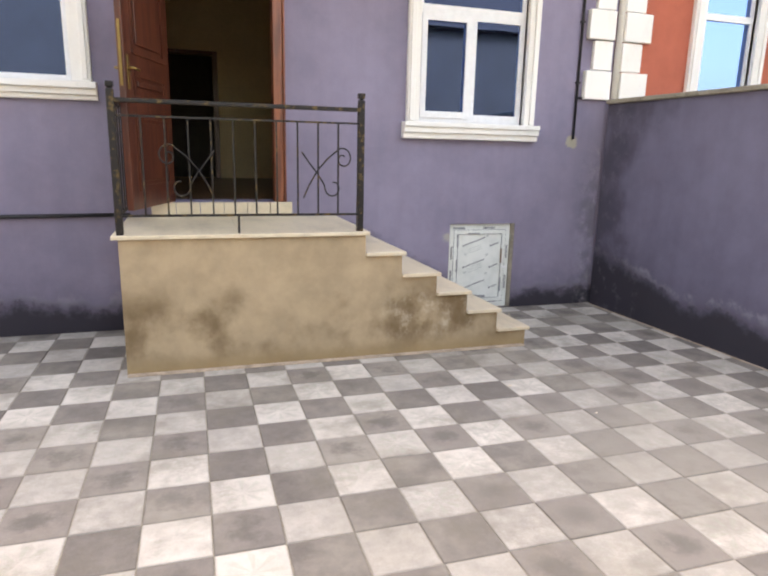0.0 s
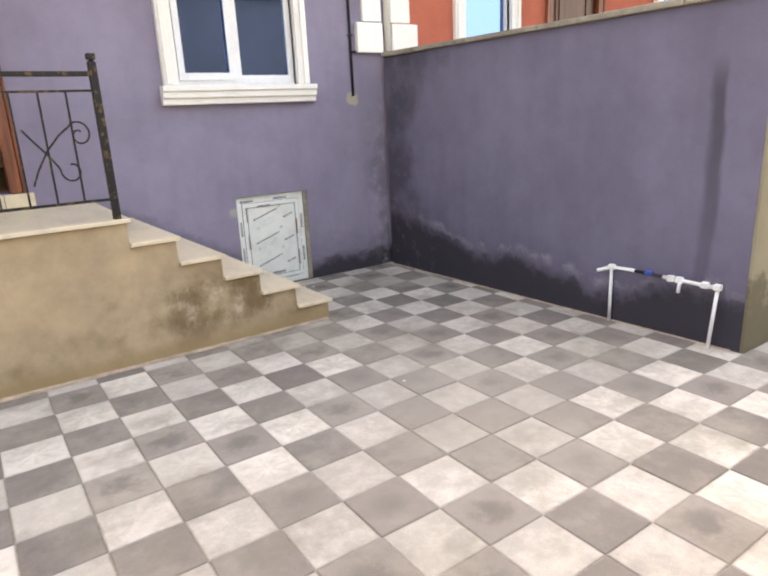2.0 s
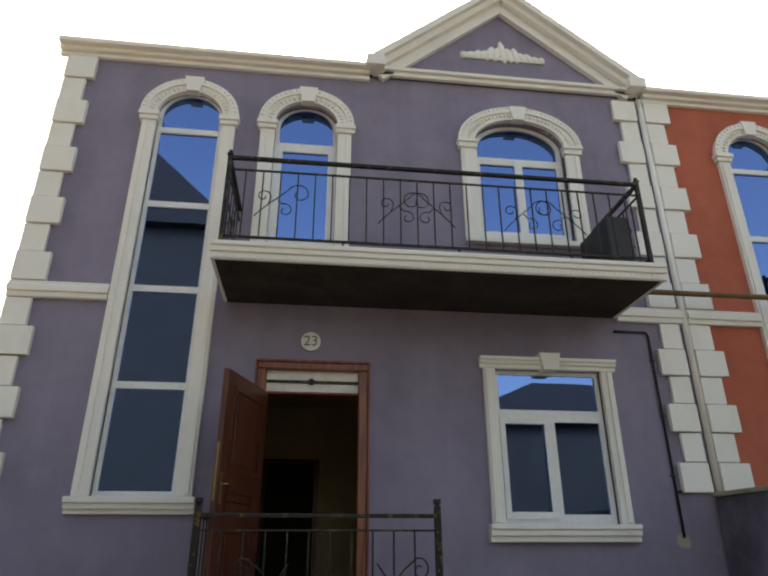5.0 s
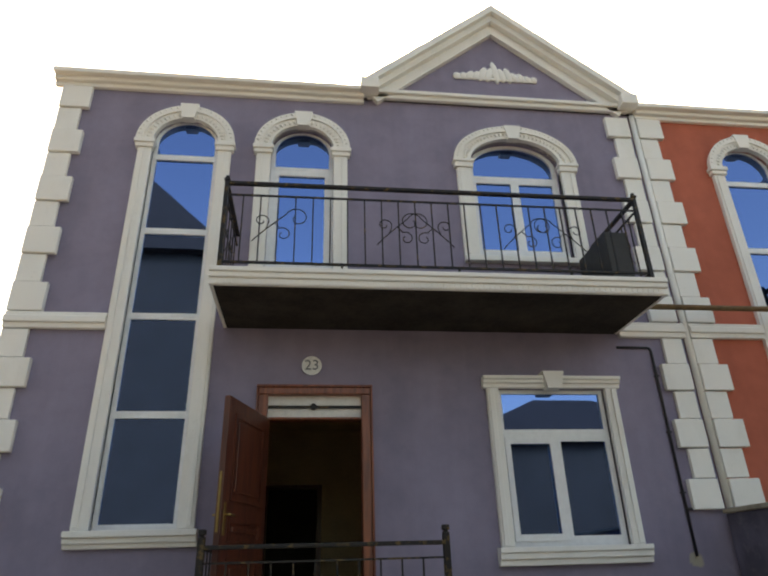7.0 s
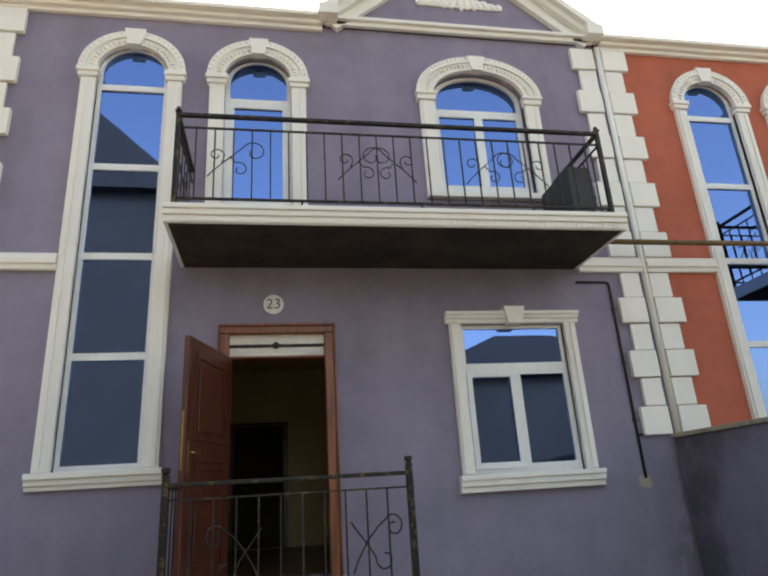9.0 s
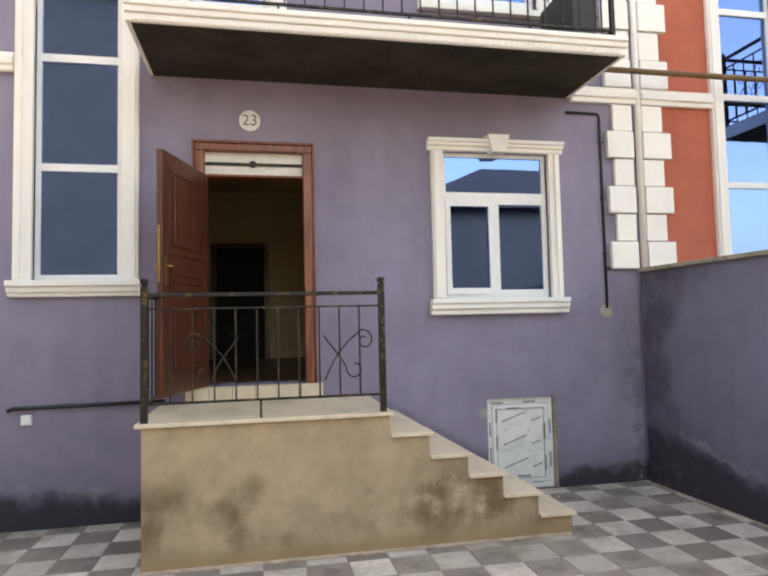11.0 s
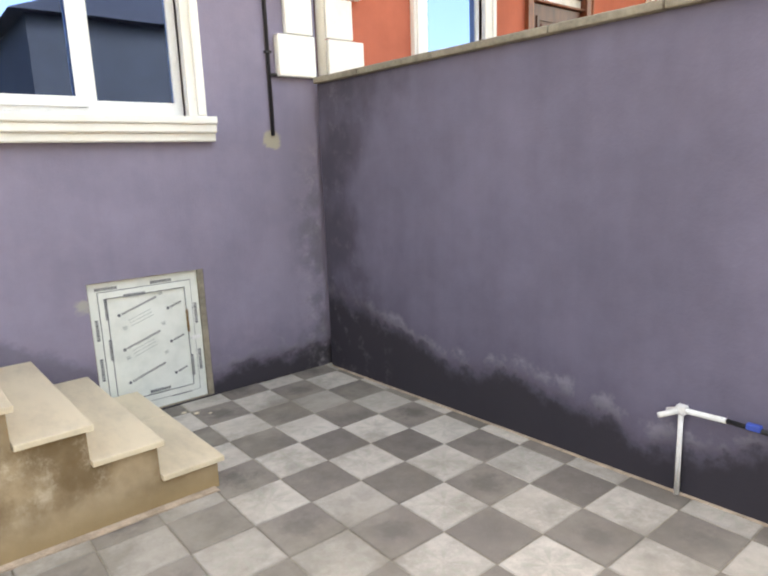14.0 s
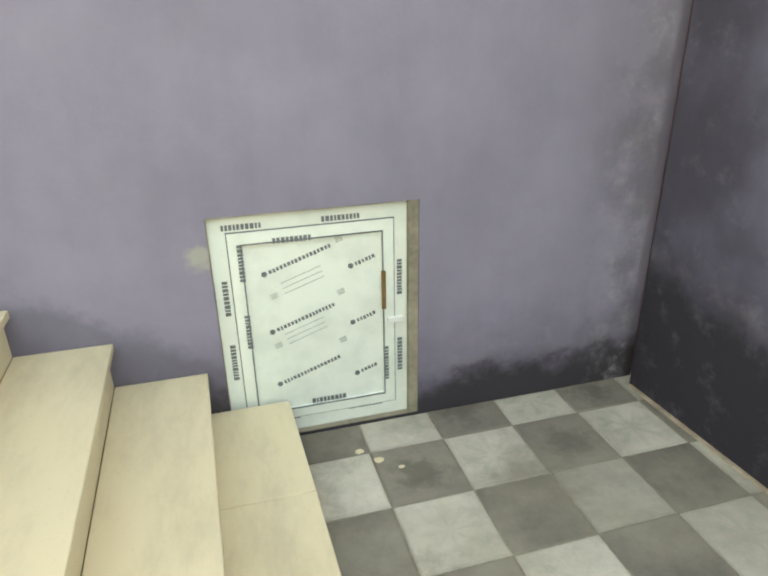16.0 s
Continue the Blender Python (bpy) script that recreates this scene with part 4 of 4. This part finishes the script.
gap = prism(bmesh.new(), rect(hx0 + 0.107, hx1 - 0.135, hz0 + 0.107, hz1 - 0.110), [rect(hx0 + 0.112, hx1 - 0.140, hz0 + 0.112, hz1 - 0.115)[::-1]], F + 0.019, F + 0.0215)
part("gasket", gap, "print", ht, "black gasket line")
gap = prism(bmesh.new(), rect(hx0 + 0.0622, hx1 - 0.0902, hz0 + 0.0622, hz1 - 0.0652), [rect(hx0 + 0.0658, hx1 - 0.0938, hz0 + 0.0658, hz1 - 0.0688)[::-1]], F + 0.025, F + 0.032)
part("gasket", gap, "print", ht)
printed = bmesh.new()


def add_print(bm):
    me = bpy.data.meshes.new("print")
    bm.to_mesh(me)
    bm.free()
    printed.from_mesh(me)
    bpy.data.meshes.remove(me)


# printed marks on the film: slanting bars in place of trade names, rings and faint lines
slant = pose(0, 0, 0, 0, -19, 0)
for k, (u, z, ln) in enumerate(((3.18, 0.72, 0.27), (3.50, 0.715, 0.10), (3.19, 0.485, 0.27), (3.50, 0.48, 0.10), (3.20, 0.255, 0.27), (3.51, 0.25, 0.09))):
    bm = bmesh.new()
    x = 0.03
    rnd = random.Random(k)
    disc(bm, (0.012, 0.0), 0.011, -0.001, 0.0, 10)
    while x < ln:
        w = rnd.uniform(0.010, 0.016)
        box(bm, x, x + w * 0.7, -0.001, 0, -0.007 - 0.002 * (rnd.random() < 0.3), 0.007)
        x += w * 0.7 + 0.005
    bm.transform(Matrix.Translation((u, F + 0.0335, z - 0.03)) @ slant)
    add_print(bm)
for k, (u, z) in enumerate(((3.47, 0.80), (3.47, 0.59), (3.47, 0.385), (3.22, 0.605), (3.22, 0.40))):
    bm = bmesh.new()
    for q in (-0.008, 0.0, 0.008):
        box(bm, -0.014, 0.014, -0.001, 0, q - 0.002, q + 0.002)
    bm.transform(Matrix.Translation((u, F + 0.0335, z)) @ slant)
    part("printed_mark", bm, "pale_print", ht)
for z in (0.63, 0.42):
    bm = bmesh.new()
    for q in (0.0, 0.022, 0.044):
        box(bm, 0.0, 0.16, -0.0006, 0, q - 0.0015, q + 0.0015)
    bm.transform(Matrix.Translation((3.26, F + 0.0335, z - 0.02)) @ slant)
    part("printed_line", bm, "pale_print", ht)
for x, z, vert, y in ((3.13, 0.882, 0, 0.029), (3.48, 0.882, 0, 0.029), (3.30, 0.822, 0, 0.021), (3.05, 0.35, 1, 0.029), (3.05, 0.62, 1, 0.029), (3.70, 0.62, 1, 0.029), (3.70, 0.28, 1, 0.029), (3.115, 0.48, 1, 0.021), (3.115, 0.75, 1, 0.021), (3.64, 0.25, 1, 0.021), (3.40, 0.135, 0, 0.021), (3.55, 0.07, 0, 0.029), (3.2, 0.07, 0, 0.029)):
    bm = bmesh.new()
    rnd = random.Random(int(x * 100 + z * 1000))
    u = -0.07
    while u < 0.07:
        w = rnd.uniform(0.007, 0.014)
        (box(bm, -0.010, 0.010, -0.001, 0, u, u + w) if vert else box(bm, u, u + w, -0.001, 0, -0.010, 0.010))
        u += w + 0.004
    bm.transform(Matrix.Translation((x, F + y, z)))
    add_print(bm)


tagged(part("film_print", printed, "print", ht, "dark print on the film"), kind="stuff")

# ---- small fittings on the purple wall ----
cd = thing("cable_conduit", (4.39, F - 0.02, 1.83), "black plastic cable conduit fixed down the purple wall", "conduit")
part("run", one_tube([(4.39, F - 0.016, 1.83), (4.39, F - 0.016, 3.885), (4.38, F - 0.016, 3.915), (4.36, F - 0.016, 3.93), (4.0, F - 0.016, 3.93)], 0.014), "black", cd, smooth=True)
part("branch", one_tube([(4.39, F - 0.018, 2.255), (4.55, F - 0.018, 2.26), (4.74, F - 0.02, 2.28)], 0.011), "black", cd, smooth=True)
for z in (2.4, 3.0, 3.6):
    part("clip", boxes((4.365, 4.415, F - 0.033, F - 0.001, z, z + 0.018), bevel=0.003), "black", cd)
solo("water_pipe", one_tube([(-1.38, F - 0.03, 1.03), (-1.34, F - 0.03, 1.05), (-0.08, F - 0.03, 1.06)], 0.017), "black", "black plastic water pipe along the purple wall", "pipe", smooth=True)
bx = thing("junction_box", (-1.23, F - 0.02, 0.9), "small white plastic junction box on the purple wall", "junction box")
part("body", boxes((-1.275, -1.185, F - 0.035, F - 0.001, 0.90, 0.99), bevel=0.006), "pvc", bx)
part("cover", boxes((-1.263, -1.197, F - 0.042, F - 0.0355, 0.912, 0.978), bevel=0.004), "pvc", bx)
solo("broken_pipe", one_tube([(-2.2, F - 0.025, 0.86), (-1.75, F - 0.03, 0.87), (-1.55, F - 0.03, 0.875), (-1.52, F - 0.03, 0.90)], 0.018), "pipe", "short white plastic pipe end on the purple wall", "pipe", smooth=True)
solo("gas_pipe", one_tube([(4.16, 5.45, 4.30), (9.0, 5.45, 4.30), (19.0, 5.45, 4.30)], 0.03, 10), "gas", "ochre painted gas pipe running past the red house", "gas pipe", smooth=True)

# ---- boundary wall ----
bw = thing("boundary_wall", (4.9, 3.8, 0), "purple rendered boundary wall with stone coping and damp foot", "wall", kind="structure")
SPLAY = 0.037       # the wall opens slightly towards the yard


def splayed(bm):
    for v in bm.verts:
        v.co.x += SPLAY * (F - v.co.y)
    return bm


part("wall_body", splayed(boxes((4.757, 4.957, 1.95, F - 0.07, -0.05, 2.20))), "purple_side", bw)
part("wall_return", boxes((4.90, 7.2, 1.93, 1.949, -0.05, 2.195), (5.11, 7.2, 1.95, 2.13, -0.05, 2.195)), "plaster", bw, "bare ochre plaster end of the wall")
rough = random.Random(8)
ya = 1.89
while ya < F - 0.2:
    yb = min(ya + rough.uniform(0.55, 0.8), F - 0.075)
    if F - 0.075 - yb < 0.3:
        yb = F - 0.075
    lift = rough.uniform(-0.004, 0.004)
    part("coping", splayed(boxes((4.715 + lift, 4.99, ya + 0.003, yb - 0.003, 2.202, 2.245 + lift), bevel=0.007)), "cap", bw, "weathered stone coping")
    ya = yb
part("coping", boxes((5.14, 7.35, 1.89, 2.17, 2.20, 2.245), bevel=0.01), "cap", bw)

solo("mortar_seam", splayed(boxes((4.738, 4.7565, 2.0, F - 0.08, -0.004, 0.006), bevel=0.002)), "mortar", "pale smeared mortar seam along the boundary wall", "mortar strip")

gt = thing("gate", (8.0, 1.98, 0), "black sheet-steel yard gate beside the plaster wall", "gate")
part("gate_frame", boxes((7.22, 7.28, 1.96, 2.02, 0, 2.15), (9.2, 9.26, 1.96, 2.02, 0, 2.15), (7.28, 9.2, 1.97, 2.01, 2.08, 2.15), (7.28, 9.2, 1.97, 2.01, 0.05, 0.12)), "gate", gt)
for i in range(6):
    a = 7.282 + i * 0.32
    part("sheet", boxes((a, a + 0.312, 1.985, 1.995, 0.12, 2.08)), "gate", gt)

# ---- white pipe with valves at the boundary wall ----
ws = thing("water_tap_pipe", (4.70, 2.44, 0), "white plastic water pipe on two legs with blue valve", "pipe")
part("leg", one_tube([(4.71, 2.835, 0), (4.705, 2.835, 0.425)], 0.013), "pipe", ws, smooth=True)
part("leg", one_tube([(4.685, 2.05, 0), (4.71, 2.035, 0.42)], 0.013), "pipe", ws, smooth=True)
part("cross_pipe", one_tube([(4.705, 2.90, 0.41), (4.705, 2.835, 0.43), (4.71, 2.64, 0.435)], 0.014), "pipe", ws, smooth=True)
part("cross_pipe", one_tube([(4.71, 2.42, 0.43), (4.71, 2.03, 0.425)], 0.014), "pipe", ws, smooth=True)
part("stub", one_tube([(4.705, 2.84, 0.425), (4.62, 2.90, 0.41)], 0.014), "pipe", ws, smooth=True)
part("dark_hose", one_tube([(4.71, 2.64, 0.435), (4.71, 2.42, 0.43)], 0.012), "black", ws, smooth=True)
v = part("valve", boxes((4.695, 4.725, 2.50, 2.56, 0.425, 0.455), bevel=0.006), "blue", ws, "blue plastic valve handle")
for y in (2.835, 2.36, 2.30, 2.12, 2.035):
    part("fitting", boxes((4.688, 4.732, y - 0.024, y + 0.024, 0.408, 0.452), bevel=0.008), "pipe", ws)
part("tap", one_tube([(4.71, 2.28, 0.425), (4.68, 2.28, 0.41), (4.67, 2.28, 0.35)], 0.012), "pipe", ws, smooth=True)

ws.location += Vector((0.13, 0.067, 0.0))

# ---- ground, walls that close the yard, houses opposite ----
tagged(part("ground", boxes((-2500, 2500, -2500, 2500, -0.5, -0.05)), "earth"), "dusty bare ground beyond the yard", "ground", kind="structure")
tagged(part("wall_left", boxes((-3.4, -3.2, -7.0, F, -0.05, 2.2)), "far"), "plain boundary wall of the yard", "wall", kind="structure")
tagged(part("wall_rear", boxes((-3.2, 12.0, -7.2, -7.0, -0.05, 2.2)), "far"), "plain boundary wall of the yard", "wall", kind="structure")


def opposite(x0, x1, y0, y1, eave, ridge):
    o = thing("opposite_house", ((x0 + x1) / 2, (y0 + y1) / 2, -0.05), "plain house across the yard with dark hipped roof", "house", "houses opposite")
    part("wall", boxes((x0, x1, y0, y1, -0.05, eave)), "far", o)
    bm = bmesh.new()
    a = [bm.verts.new(p) for p in ((x0 - 0.4, y0 - 0.4, eave), (x1 + 0.4, y0 - 0.4, eave), (x1 + 0.4, y1 + 0.4, eave), (x0 - 0.4, y1 + 0.4, eave))]
    ym, d = (y0 + y1) / 2, min((x1 - x0), (y1 - y0)) / 2
    r = [bm.verts.new((x0 + d, ym, ridge)), bm.verts.new((x1 - d, ym, ridge))]
    bm.faces.new((a[0], a[1], r[1], r[0]))
    bm.faces.new((a[2], a[3], r[0], r[1]))
    bm.faces.new((a[1], a[2], r[1]))
    bm.faces.new((a[3], a[0], r[0]))
    bm.faces.new(a[::-1])
    bmesh.ops.recalc_face_normals(bm, faces=bm.faces)
    part("roof", bm, "roof", o)


opposite(5.5, 17.0, -17.0, -8.0, 5.6, 8.2)
opposite(-16.0, -2.6, -17.0, -8.0, 12.3, 18.8)

# ---- paving: tiles on a sandy bed ----
tagged(part("floor_bed", boxes((-3.2, 12.0, -7.0, F - 0.002, -0.05, -0.006)), "grout"), "sandy mortar bed under the yard tiles", "paving", kind="structure")
yard = thing("paving", (1.5, 1.0, 0), "chequered yard of pale and grey cement tiles", "paving", kind="structure")


def tile_bm(bm, x0, x1, y0, y1, dz=0.0):
    g, b = 0.0025, 0.004
    lo = [bm.verts.new(p) for p in ((x0 + g, y0 + g, -0.02), (x1 - g, y0 + g, -0.02), (x1 - g, y1 - g, -0.02), (x0 + g, y1 - g, -0.02))]
    md = [bm.verts.new((v.co.x, v.co.y, -b + dz)) for v in lo]
    up = [bm.verts.new(p) for p in ((x0 + g + b, y0 + g + b, dz), (x1 - g - b, y0 + g + b, dz), (x1 - g - b, y1 - g - b, dz), (x0 + g + b, y1 - g - b, dz))]
    for u, w in ((lo, md), (md, up)):
        for k in range(4):
            bm.faces.new((u[k], u[(k + 1) % 4], w[(k + 1) % 4], w[k]))
    bm.faces.new(up)


def mesh_of(bm, name, mat):
    me = bpy.data.meshes.new(name)
    bm.to_mesh(me)
    bm.free()
    me.materials.append(M[mat])
    return me


kinds = ("light_tile", "dark_tile")
shared = []
for k in kinds:
    bm = bmesh.new()
    tile_bm(bm, 0, PITCH, 0, PITCH)
    shared.append(mesh_of(bm, "tile", k))
rest = [bmesh.new(), bmesh.new()]
rnd = random.Random(3)
singles = 0
for j in range(-41, 1):
    for i in range(-23, 28):
        x, y = TX + i * PITCH, TY + j * PITCH
        x1, y1 = x + PITCH, y + PITCH
        colour = 0 if (i + j) % 2 else 1
        inside = y1 <= F and not (y > Y0 - 0.02 and x > XS[0] - 0.02 and x1 < XS[6]) and not (x1 > 4.75 and y1 > 1.93)
        dz = rnd.uniform(-0.0025, 0.0015)
        if inside and i > -13 and x1 < 4.75 and y > 0.9:
            ob = new("tile", shared[colour])
            ob.parent = yard
            ob.location = Vector((x, y, dz)) - ORIGIN[yard]
            singles += 1
            continue
        if x1 > 4.75 and y1 > 1.95:
            if x >= 4.90:
                continue
            x1 = min(x1, 4.92)
        y1 = min(y1, F - 0.004)
        if y1 - y > 0.01 and x1 - x > 0.01 and x > -3.2 + 0.0:
            tile_bm(rest[colour], x, x1, y, y1, dz)
for bm, k in zip(rest, kinds):
    me = mesh_of(bm, "tiles_farther_off", k)
    ob = new("tiles_farther_off", me)
    ob.parent = yard
    ob.location = -ORIGIN[yard]
    tagged(ob, kind="stuff")

for x, y, r in ((3.53, 5.50, 0.016), (3.60, 5.44, 0.010), (3.47, 5.57, 0.013), (2.62, 3.62, 0.010), (2.95, 3.05, 0.008)):
    bm = bmesh.new()
    bmesh.ops.create_icosphere(bm, subdivisions=1, radius=r)
    for v in bm.verts:
        v.co = Vector((v.co.x * 1.5, v.co.y, v.co.z * 0.45)) * rnd.uniform(0.75, 1.2)
    bm.transform(Matrix.Translation((x, y, r * 0.3)))
    solo("plaster_chip", bm, "tread", "small pale chip of plaster on the yard tiles", "debris", "plaster chips")
